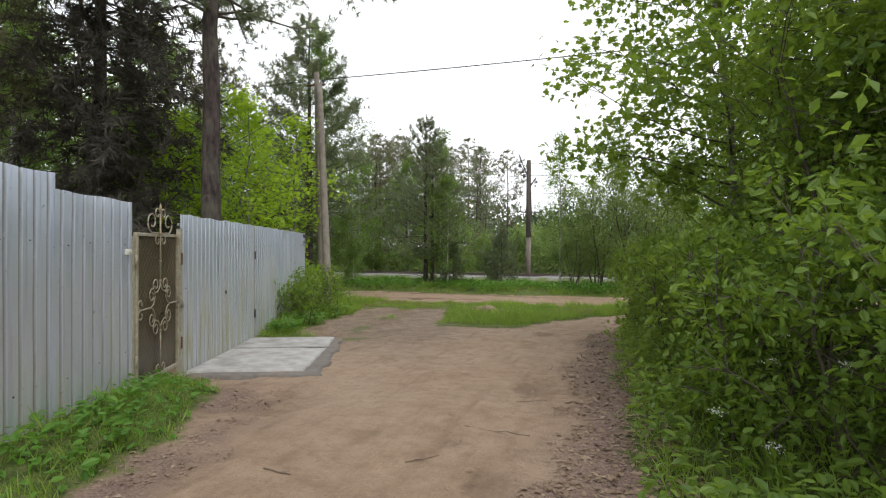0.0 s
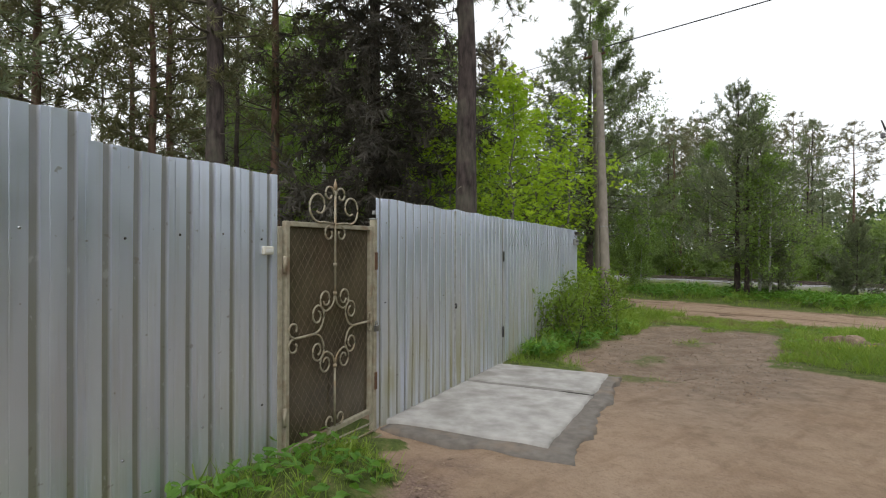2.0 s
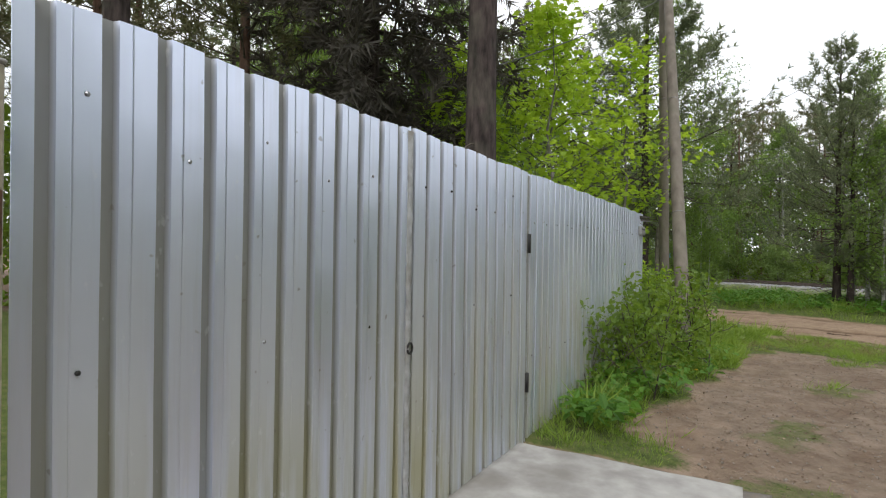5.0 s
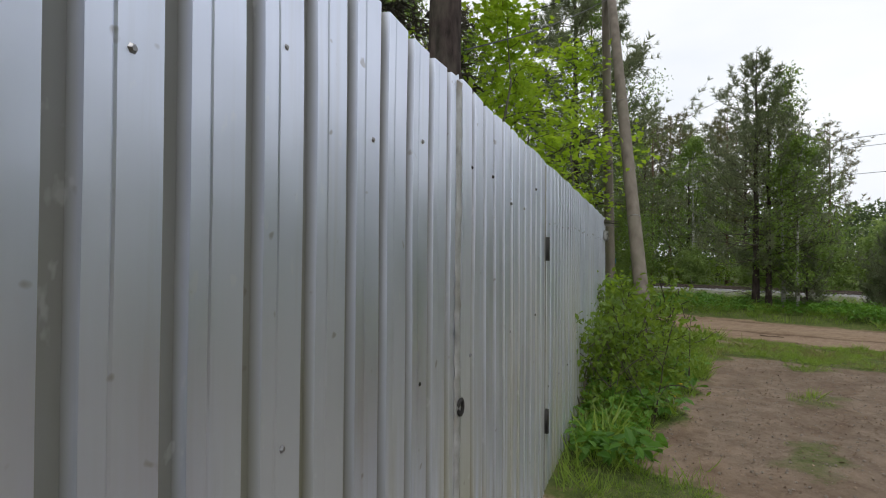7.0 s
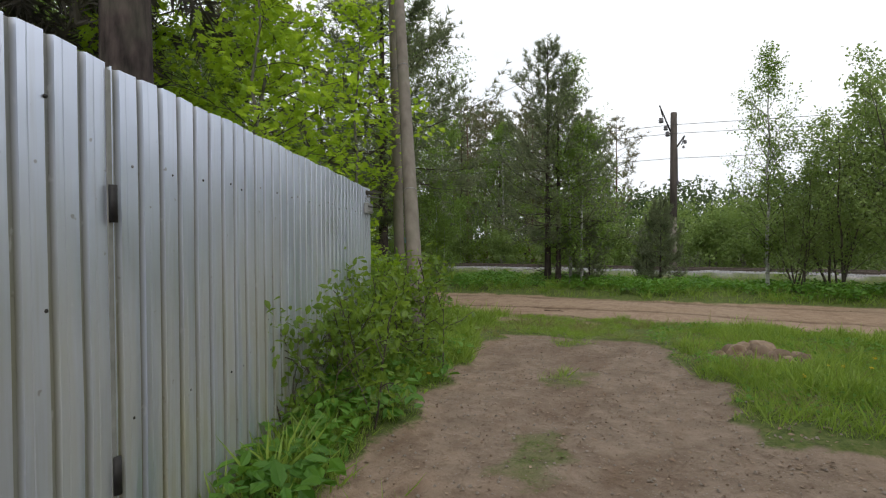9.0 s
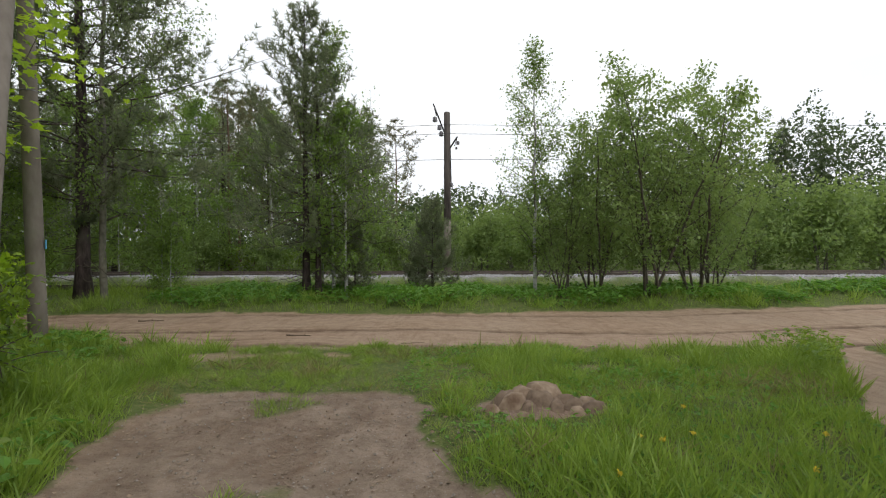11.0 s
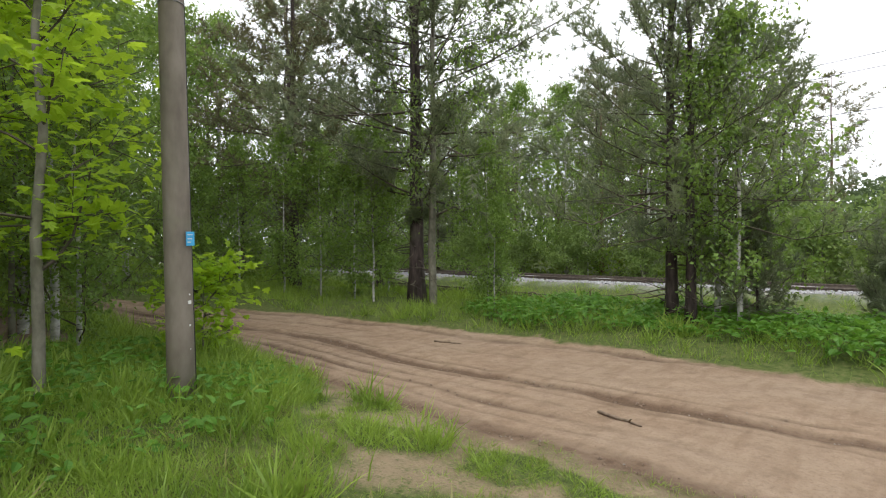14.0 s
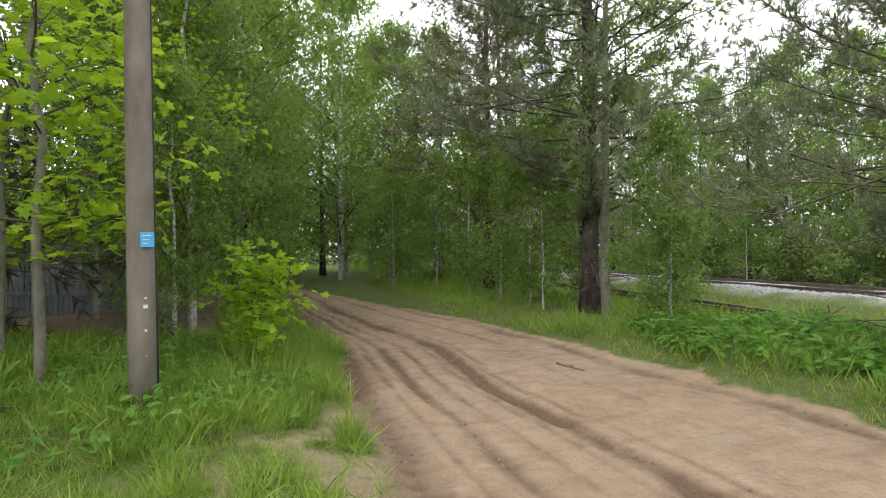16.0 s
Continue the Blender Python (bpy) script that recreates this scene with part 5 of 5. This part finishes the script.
repeat(birch_low, [(-18.5, 40.5, 0.8), (-23.5, 39.2, 0.7), (-14, 13.6, 1.1), (-18.5, 18, 1.0), (-21, 18.3, 0.9), (-17, 15.5, 1.3), (-12.9, 20.0 - 2.6, 0.7), (-28, 23.9, 0.9), (-8.75, 27.0, 0.55)], "young birches", "young birch with fresh green leaves", 15)


def clump_band(name, label, path, depth, height, n, size, mat, seed):
    """A far wood: many leaf clumps under an uneven skyline."""
    r = R(seed)
    path = np.array(path, float)
    t = r.uniform(0, len(path) - 1.001, n)
    i = t.astype(int)
    f = (t - i)[:, None]
    p = path[i] * (1 - f) + path[i + 1] * f
    x = p[:, 0] + r.uniform(-depth, depth, n)
    y = p[:, 1] + r.uniform(-depth, depth, n)
    sky = height * (0.72 + 0.18 * vnoise(x, y, 0.21, seed) + 0.22 * vnoise(x, y, 0.55, seed + 1))
    z = sky * r.rand(n) ** 0.7 + slope(y)
    g = Geo()
    g.scatter(*DIAMOND, np.stack([x, y, z], axis=1), r.normal(0, 1, (n, 3)) + np.array([0, 0, -0.2]), r.normal(0, 1, (n, 3)) + np.array([0, 0, 0.6]), size * r.uniform(0.5, 1.4, n))
    return tagged(part(name, g, mat), label, "woods", "", "stuff")


clump_band("far_woods", "distant dark mixed forest edge", [(-75, -20), (-62, 20), (-55, 50), (-30, 66), (-5, 84), (30, 88), (70, 84), (110, 60)], 4.0, 11.0, 90000, 0.5, L_FAR, 200)
clump_band("far_woods", "distant dark spruce forest edge", [(8, 76), (24, 74), (40, 72), (70, 66)], 3.0, 16.5, 32000, 0.42, L_FAR, 205)
clump_band("far_bushes", "distant light green bushes beyond the railway", [(-8, 50), (10, 52), (30, 54), (60, 50)], 3.0, 4.6, 24000, 0.32, L_FARLIGHT, 210)
clump_band("undergrowth", "low undergrowth in the shaded wood", [(-17, -2), (-20, 6), (-21, 11), (-27, 14), (-33, 15)], 3.0, 5.0, 22000, 0.22, L_SHRUB, 220)
clump_band("undergrowth", "low undergrowth along the forest edge", [(-48, 26), (-40, 26), (-30, 27.5), (-24, 27.2)], 1.6, 1.3, 9000, 0.14, L_SHRUB, 230)
clump_band("undergrowth", "dense undergrowth where the track leaves the wood", [(-46, 22), (-42, 16), (-38, 12.5)], 1.8, 4.5, 9000, 0.2, L_BIRCH, 235)
clump_band("undergrowth", "low undergrowth along the railway wood", [(-50, 36), (-36, 40), (-20, 42), (-8, 43)], 1.8, 2.4, 9000, 0.22, L_SHRUB, 240)

# shrubs beside the lane
hedge = plant("bush", "dense leafy shrub overhanging the lane", "bush", broadleaf(30, 2.1, 0.95, 0.022, 0.03, 54, 5, 8, 0.074, OVATE, 0.8, 0.15, 0.095, (0, 0), 5, 0.55, 0.5, 7), (M_TWIG_BARK, M_TWIG_BARK, L_SHRUB), (1.75, 3.5), 0)
repeat(hedge, [(1.5, 5.0, 0.95), (1.25, 6.6, 0.9), (1.35, 8.2, 1.0), (1.1, 9.8, 0.95), (1.3, 11.4, 0.95), (1.5, 13.0, 0.9), (1.9, 14.8, 0.9), (2.4, 16.6, 0.85), (2.9, 5.8, 1.3), (2.6, 8.6, 1.25), (3.0, 3.0, 1.25), (2.6, 11.2, 1.2), (3.3, 1.6, 1.1)], "hedge shrubs along the lane", "", 16)
tall = plant("bush", "tall shrub with many dark stems beside the lane", "bush", broadleaf(31, 6.2, 1.7, 0.035, 0.28, 80, 5, 9, 0.10, DIAMOND, 0.9, 0.1, 0.2, (0, 0), 6, 0.55, 0.5, 9), (M_TWIG_BARK, M_TWIG_BARK, L_SHRUB), (2.8, 6.2), 0)
repeat(tall, [(3.6, 3.6, 1.0), (2.9, 9.0, 0.95), (3.3, 12.2, 0.85), (4.6, 6.5, 1.1), (4.4, 15.2, 0.75), (4.8, 9.5, 1.05), (5.6, 3.6, 1.2), (6.2, 7.6, 1.25), (5.6, 12.6, 1.0)], "tall shrubs along the lane", "", 17)
over = plant("maple_tree", "leafy maple leaning over the lane", "tree", broadleaf(32, 7.6, 2.3, 0.08, 0.28, 38, 8, 10, 0.12, MAPLE, 0.45, 0.2, 0.17, (-0.06, 0.0), 8, 0.65), (M_GREY_BARK, M_TWIG_BARK, L_SHRUB), (2.0, 9.7), 0)
repeat(over, [(3.6, 7.2, 0.95), (3.2, 12.8, 0.8), (3.3, 5.2, 0.85), (4.9, 4.6, 1.1)], "maples along the lane", "leafy maple among the shrubs beside the lane", 19)

# bushes and herbs at the fence
elder = plant("bush", "low bush with broad leaves against the fence", "bush", broadleaf(33, 1.1, 0.55, 0.012, 0.05, 28, 4, 4, 0.082, OVATE, 0.9, 0.1, 0.09, (0, 0), 5, 0.6, 0.5, 6), (M_TWIG_BARK, M_TWIG_BARK, L_SHRUB), (-6.92, 10.7), 0, 0.9)
repeat(elder, [(-7.22, 11.5, 0.95), (-7.5, 12.3, 1.0), (-7.88, 13.2, 1.15), (-8.45, 14.3, 1.1), (-9.0, 15.1, 1.0)], "bushes along the steel fence", "", 18)


# ---------------------------------------------------------------- grass, herbs and litter
BLADE = ([(0, 0.024, 0), (0, -0.024, 0), (0.5, 0.02, 0.06), (0.5, -0.02, 0.06), (1.0, 0, 0.30)], [(0, 1, 3), (0, 3, 2), (2, 3, 4)])


def grass_patch(name, label, x0, x1, y0, y1, n, size, seed, mat, keep=0.5, region=None, lie=0.35, tussock=0.45):
    """Grass blades; a share of them stands in tussocks that spread from one foot."""
    r = R(seed)
    n = int(n * 1.35)
    x, y = r.uniform(x0, x1, n), r.uniform(y0, y1, n)
    nt = max(1, int(n * tussock) // 22)
    tx, ty = r.uniform(x0, x1, nt), r.uniform(y0, y1, nt)
    own = r.randint(0, nt, n)
    intuft = r.rand(n) < tussock
    spread = size * 0.30
    ox, oy = r.normal(0, spread, n), r.normal(0, spread, n)
    x, y = np.where(intuft, tx[own] + ox, x), np.where(intuft, ty[own] + oy, y)
    grass = ground_masks(x, y)[0]
    dens = grass * (0.62 + 0.35 * vnoise(x, y, 1.1, seed) + 0.3 * vnoise(x, y, 3.7, seed + 2))
    ok = dens > keep * r.uniform(0.5, 1.3, n)
    if region is not None:
        ok &= region(x, y)
    x, y, ox, oy, intuft = x[ok], y[ok], ox[ok], oy[ok], intuft[ok]
    k = len(x)
    z = ground_z(x, y) - 0.01
    tuft_h = r.uniform(0.75, 1.7, nt)[own[ok]]
    tall = size * (0.75 + 0.35 * vnoise(x, y, 0.8, seed + 1) + 0.3 * vnoise(x, y, 2.5, seed + 3)) * r.uniform(0.4, 1.4, k) * (0.45 + 0.55 * grass[ok]) * np.where(intuft, tuft_h, 0.85)
    D = np.stack([r.normal(0, lie, k) + intuft * ox * 0.9 / spread * 0.45, r.normal(0, lie, k) + intuft * oy * 0.9 / spread * 0.45, np.ones(k)], axis=1)
    g = Geo()
    g.scatter(*BLADE, np.stack([x, y, z], axis=1), D, r.normal(0, 1, (k, 3)) * np.array([1, 1, 0.1]), tall)
    return tagged(part(name, g, mat), label, "grass", "", "stuff")


def herb_patch(name, label, x0, x1, y0, y1, n, size, height, seed, mat, region=None, shape=OVATE):
    r = R(seed)
    x, y = r.uniform(x0, x1, n), r.uniform(y0, y1, n)
    ok = (ground_masks(x, y)[0] > 0.6) & (vnoise(x, y, 1.3, seed) > r.uniform(-1.0, 0.5, n))
    if region is not None:
        ok &= region(x, y)
    x, y = x[ok], y[ok]
    k = len(x)
    hh = height * (0.7 + 0.4 * vnoise(x, y, 1.5, seed + 1))
    z = ground_z(x, y) + hh * r.uniform(0.15, 1.0, k) ** 0.6
    g = Geo()
    g.scatter(*shape, np.stack([x, y, z], axis=1), np.stack([r.normal(0, 1, k), r.normal(0, 1, k), r.normal(-0.15, 0.3, k)], axis=1), np.stack([r.normal(0, 0.35, k), r.normal(0, 0.35, k), np.ones(k)], axis=1), size * r.uniform(0.6, 1.3, k))
    return tagged(part(name, g, mat), label, "plants", "", "stuff")


def lane_side(x, y):
    return x > FENCE_A[0] + (y - FENCE_A[1]) * U.x / U.y + 0.06


grass_patch("grass", "lush grass island between the tracks", -5.8, 3.0, 12.0, 19.6, 105000, 0.19, 300, L_GRASS, 0.45, lambda x, y: x > -4.4 + 0.35 * np.maximum(0, y - 16.5) + 0.4 * np.sin(3.1 * y))
grass_patch("grass", "tall grass on the bank round the utility pole", -14.5, -8.0, 14.0, 19.7, 76000, 0.25, 310, L_GRASS, 0.4, lambda x, y: (x > -14.3) & ((y > 14.6) | lane_side(x, y)))
grass_patch("grass", "short worn grass at the end of the parking strip", -9.5, -2.5, 15.6, 19.6, 60000, 0.085, 320, L_GRASS, 0.35, None, 0.7)
grass_patch("grass", "grass strip along the steel fence", -8.6, -5.6, 8.7, 15.5, 30000, 0.21, 330, L_GRASS, 0.4, lane_side)
grass_patch("grass", "grass growing below the fence beside the gate", -5.2, -2.0, -1.0, 5.1, 26000, 0.18, 340, L_GRASS, 0.4, lane_side)
grass_patch("grass", "grass verge beyond the dirt track", -30.0, 14.0, 23.0, 28.6, 50000, 0.26, 350, L_GRASS, 0.4)
grass_patch("grass", "grass along the bend of the dirt track", -30.0, -14.0, 16.5, 20.0, 22000, 0.30, 360, L_GRASS, 0.4)
grass_patch("grass", "grass at the foot of the shrubs", -0.3, 1.6, 2.0, 21.0, 9000, 0.24, 370, L_GRASS, 0.3)
grass_patch("grass", "tufts of grass in the parking strip", -6.9, -4.0, 9.0, 16.4, 16000, 0.075, 375, L_GRASS, 0.45)
grass_patch("grass", "thin weeds between the old rails and ballast", -32.0, 6.0, 28.0, 32.4, 14000, 0.2, 376, L_GRASS, 0.25)
grass_patch("grass", "low weeds on the worn corner of the track", -10.5, -5.8, 17.4, 19.6, 9000, 0.07, 377, L_GRASS, 0.22, None, 0.9)
grass_patch("dry_grass", "scattered dry yellowed grass blades", -9.5, 2.5, 12.5, 19.5, 16000, 0.15, 380, L_DRY, 0.5, None, 0.8)
herb_patch("herbs", "nettles and ground elder on the far verge", -13.0, 16.0, 24.2, 28.2, 34000, 0.135, 0.38, 400, L_HERB, lambda x, y: y - main_far(x) > 0.55 + 0.3 * np.sin(x * 1.3))
herb_patch("herbs", "ground elder leaves below the steel fence", -4.9, -2.9, -1.0, 4.8, 4200, 0.085, 0.17, 410, L_HERB, lane_side)
herb_patch("herbs", "broad leaves at the foot of the fence bushes", -7.9, -6.0, 9.2, 14.5, 3400, 0.12, 0.36, 420, L_HERB, lane_side)
herb_patch("herbs", "clover and weeds in the grass island", -5.0, 2.0, 12.5, 19.0, 9000, 0.06, 0.12, 430, L_HERB)
herb_patch("herbs", "weeds on the bank round the pole", -13.5, -9.0, 14.5, 19.0, 3500, 0.10, 0.30, 440, L_HERB)
herb_patch("herbs", "low weeds at the foot of the shrubs", 0.05, 1.6, 2.2, 20.0, 9000, 0.085, 0.55, 450, L_SHRUB, lambda x, y: x > 0.15)


def litter(name, label, x0, x1, y0, y1, n, size, seed, mat, shape=DIAMOND, want=2, level=0.3):
    r = R(seed)
    x, y = r.uniform(x0, x1, n), r.uniform(y0, y1, n)
    ok = ground_masks(x, y)[want] > level
    x, y = x[ok], y[ok]
    k = len(x)
    g = Geo()
    g.scatter(*shape, np.stack([x, y, ground_z(x, y) + 0.008], axis=1), r.normal(0, 1, (k, 3)) * np.array([1, 1, 0.15]), np.stack([r.normal(0, 0.3, k), r.normal(0, 0.3, k), np.ones(k)], axis=1), size * r.uniform(0.5, 1.4, k))
    return tagged(part(name, g, mat), label, "litter", "", "stuff")


PEBBLE = ([(-0.5, 0, 0), (0, -0.4, 0), (0.5, 0.05, 0), (0.05, 0.45, 0), (-0.1, -0.05, 0.35), (0.15, 0.1, 0.33)], [(0, 1, 4), (1, 2, 5), (1, 5, 4), (2, 3, 5), (3, 0, 4), (3, 4, 5)])
litter("leaf_litter", "dry brown leaves at the foot of the shrubs", -0.95, 0.6, 1.5, 13.0, 6500, 0.055, 500, M_DRYLEAF)
litter("leaf_litter", "dry leaves and twigs along the grass edge of the lane", -4.6, -2.4, 0.0, 5.8, 1800, 0.045, 505, M_DRYLEAF)
litter("pebbles", "small stones pressed into the parking strip", -7.4, -3.2, 9.0, 16.3, 1500, 0.026, 510, M_STONE, PEBBLE, 4, 0.5)
litter("pebbles", "stones scattered on the ruts", -27.0, 6.0, 19.0, 24.5, 3500, 0.02, 520, M_STONE, PEBBLE, 1, 0.35)
litter("leaf_litter", "dry leaf scraps on the parking strip", -7.4, -3.2, 8.8, 16.3, 1300, 0.036, 512, M_DRYLEAF, DIAMOND, 4, 0.4)
litter("leaf_litter", "dry leaf scraps on the sandy lane", -4.2, 0.2, 1.0, 13.0, 4200, 0.036, 513, M_DRYLEAF, DIAMOND, 1, 0.16)
litter("clods", "crumbled soil along the wheel ruts", -27.0, 6.0, 19.0, 24.5, 9000, 0.035, 521, M_GROUND_CLOD, PEBBLE, 1, 0.4)
litter("clods", "crumbled soil on the parking strip", -7.4, -3.2, 9.0, 16.3, 1500, 0.02, 522, M_GROUND_CLOD, PEBBLE, 4, 0.4)
litter("ballast", "grey crushed stone ballast of the railway", -40.0, 26.0, 31.8, 34.4, 20000, 0.10, 530, M_BALLAST, PEBBLE, 3, 0.5)


def stick(label, a, b, rad, seed, forks=2):
    r = R(seed)
    za, zb = gz(*a) + rad * 0.6, gz(*b) + rad * 0.6
    p0, p1 = np.array([*a, za]), np.array([*b, zb])
    ln = np.linalg.norm(p1 - p0)
    t = np.linspace(0, 1, 7)[:, None]
    pts = p0 * (1 - t) + p1 * t + np.concatenate([[np.zeros(3)], r.normal(0, 0.03 * ln, (5, 3)) * np.array([1, 1, 0.1]), [np.zeros(3)]])
    g = Geo()
    g.tube(pts, np.linspace(rad, rad * 0.5, 7), 6)
    for _ in range(forks):
        q, e = along(pts, r.uniform(0.3, 0.8))
        tw = bend(q, e + np.array([*r.normal(0, 0.6, 2), 0.05]), ln * 0.3, 3, 0.1, r)
        g.tube(tw, np.linspace(rad * 0.5, rad * 0.2, 4), 5)
    return tagged(part("stick", g, M_TWIG, None, "", True), label, "stick")


stick("dry broken stick lying on the dirt track", (-7.74, 20.72), (-7.2, 20.5), 0.018, 1, 1)
stick("thin dry twig on the sandy lane", (-1.25, 4.72), (-0.65, 4.62), 0.005, 2)
stick("thin dry twig on the sandy lane", (-1.45, 3.75), (-1.25, 3.95), 0.006, 3)
stick("thin dry twig on the sandy lane", (-0.95, 5.75), (-0.65, 5.9), 0.005, 4)
stick("thin dry twig on the sandy lane", (-2.35, 3.3), (-2.1, 3.25), 0.007, 5)
stick("dry twig on the dirt track", (-5.4, 19.9), (-5.0, 20.0), 0.01, 6)
stick("dry twig on the parking strip", (-4.3, 9.9), (-4.2, 10.15), 0.008, 7)
stick("dark branch lying on the dirt track", (-11.9, 22.6), (-11.35, 22.7), 0.02, 8, 2)

pile = thing("brush_pile", "heap of dry dead branches on the railway verge", "brush pile", Matrix.Translation((-12.3, 28.1, gz(-12.3, 28.1))))
r = R(90)
for k in range(34):
    g = Geo()
    a = r.uniform(0, 2 * math.pi)
    p = np.array([r.normal(0, 0.7), r.normal(0, 0.3), 0.02])
    g.tube(bend(p, np.array([math.cos(a), 0.5 * math.sin(a), r.uniform(0.0, 0.45)]), r.uniform(0.35, 0.8), 5, 0.3, r, -0.08), np.linspace(0.022, 0.006, 6), 5)
    part("branch", g, M_TWIG, pile, "", True)
log = thing("fallen_log", "thin fallen tree trunk lying on the verge", "log", Matrix.Identity(4))
g = Geo()
g.tube([(-6.4, 26.7, gz(-6.4, 26.7) + 0.18), (-7.6, 26.9, gz(-7.6, 26.9) + 0.16), (-9.3, 27.4, gz(-9.3, 27.4) + 0.14)], [0.05, 0.06, 0.045], 8)
part("trunk", g, M_GREY_BARK, log, "", True)

clods = thing("turf_heap", "low heap of dry turf and reddish soil", "soil heap", Matrix.Translation((-3.45, 15.6, gz(-3.45, 15.6))))
r = R(91)
for k in range(26):
    g = Geo()
    x, y = r.normal(0, 0.30), r.normal(0, 0.16)
    s = r.uniform(0.07, 0.17)
    a = np.linspace(0, 2 * math.pi, 8)[:-1]
    ring = np.stack([np.cos(a) * s * r.uniform(0.7, 1.2, 7), np.sin(a) * s * r.uniform(0.6, 1.1, 7)], axis=1)
    z0 = gz(-3.45 + x, 15.6 + y) - gz(-3.45, 15.6) - 0.02
    v = [(x + p[0], y + p[1], z0) for p in ring] + [(x + 0.6 * p[0], y + 0.6 * p[1], z0 + s * r.uniform(0.5, 0.9)) for p in ring] + [(x, y, z0 + s * 0.9)]
    g.add(v, [(i, (i + 1) % 7, 7 + (i + 1) % 7, 7 + i) for i in range(7)], [(7 + i, 7 + (i + 1) % 7, 14) for i in range(7)])
    part("clod", g, M_DRYLEAF if k % 2 else M_GROUND_CLOD, clods, "", True)

# white umbels by the fence and in the shrubs
r = R(92)
for x, y, z in ((-8.35, 14.0, 0.45), (-8.2, 13.8, 0.38), (1.1, 4.4, 0.75), (1.3, 4.9, 0.9), (0.9, 5.2, 0.6), (1.5, 4.2, 0.8), (0.75, 4.4, 0.35), (1.0, 3.9, 0.3)):
    g0 = gz(x, y)
    fl = thing("wild_flower", "white umbel flower head on a thin stem", "flower", Matrix.Translation((x, y, g0)))
    g = Geo()
    g.tube(bend((0, 0, -0.02), (0, 0, 1), z, 4, 0.04, r), 0.004, 5)
    part("stem", g, L_HERB, fl)
    g = Geo()
    g.scatter(*DIAMOND, np.array([0, 0, z]) + r.normal(0, 1, (40, 3)) * np.array([0.03, 0.03, 0.008]), r.normal(0, 1, (40, 3)), r.normal(0, 0.3, (40, 3)) + np.array([0, 0, 1]), np.full(40, 0.02))
    part("flower_head", g, M_PETAL, fl)

# yellow dandelions in the grass
M_YELLOW = simple_mat("dandelion_yellow", (0.55, 0.40, 0.02), (0.72, 0.55, 0.04), 20.0, 0.8)
r = R(93)
for x, y in ((-3.0, 14.2), (-2.9, 14.05), (-2.6, 14.3), (-2.2, 13.6), (-6.6, 11.6), (-3.3, 13.6), (-2.4, 15.0), (-1.7, 14.3), (-6.75, 12.2)):
    h = r.uniform(0.12, 0.2)
    fl = thing("dandelion", "yellow dandelion flower standing in the grass", "flower", Matrix.Translation((x, y, gz(x, y))), "dandelions in the grass")
    g = Geo()
    g.tube(bend((0, 0, -0.02), (0, 0, 1), h + 0.02, 4, 0.05, r), 0.003, 5)
    part("stem", g, L_HERB, fl)
    g = Geo()
    g.scatter(*DIAMOND, np.array([0, 0, h]) + r.normal(0, 1, (36, 3)) * np.array([0.006, 0.006, 0.004]), r.normal(0, 1, (36, 3)) * np.array([1, 1, 0.3]), r.normal(0, 0.3, (36, 3)) + np.array([0, 0, 1]), np.full(36, 0.02))
    part("flower_head", g, M_YELLOW, fl)
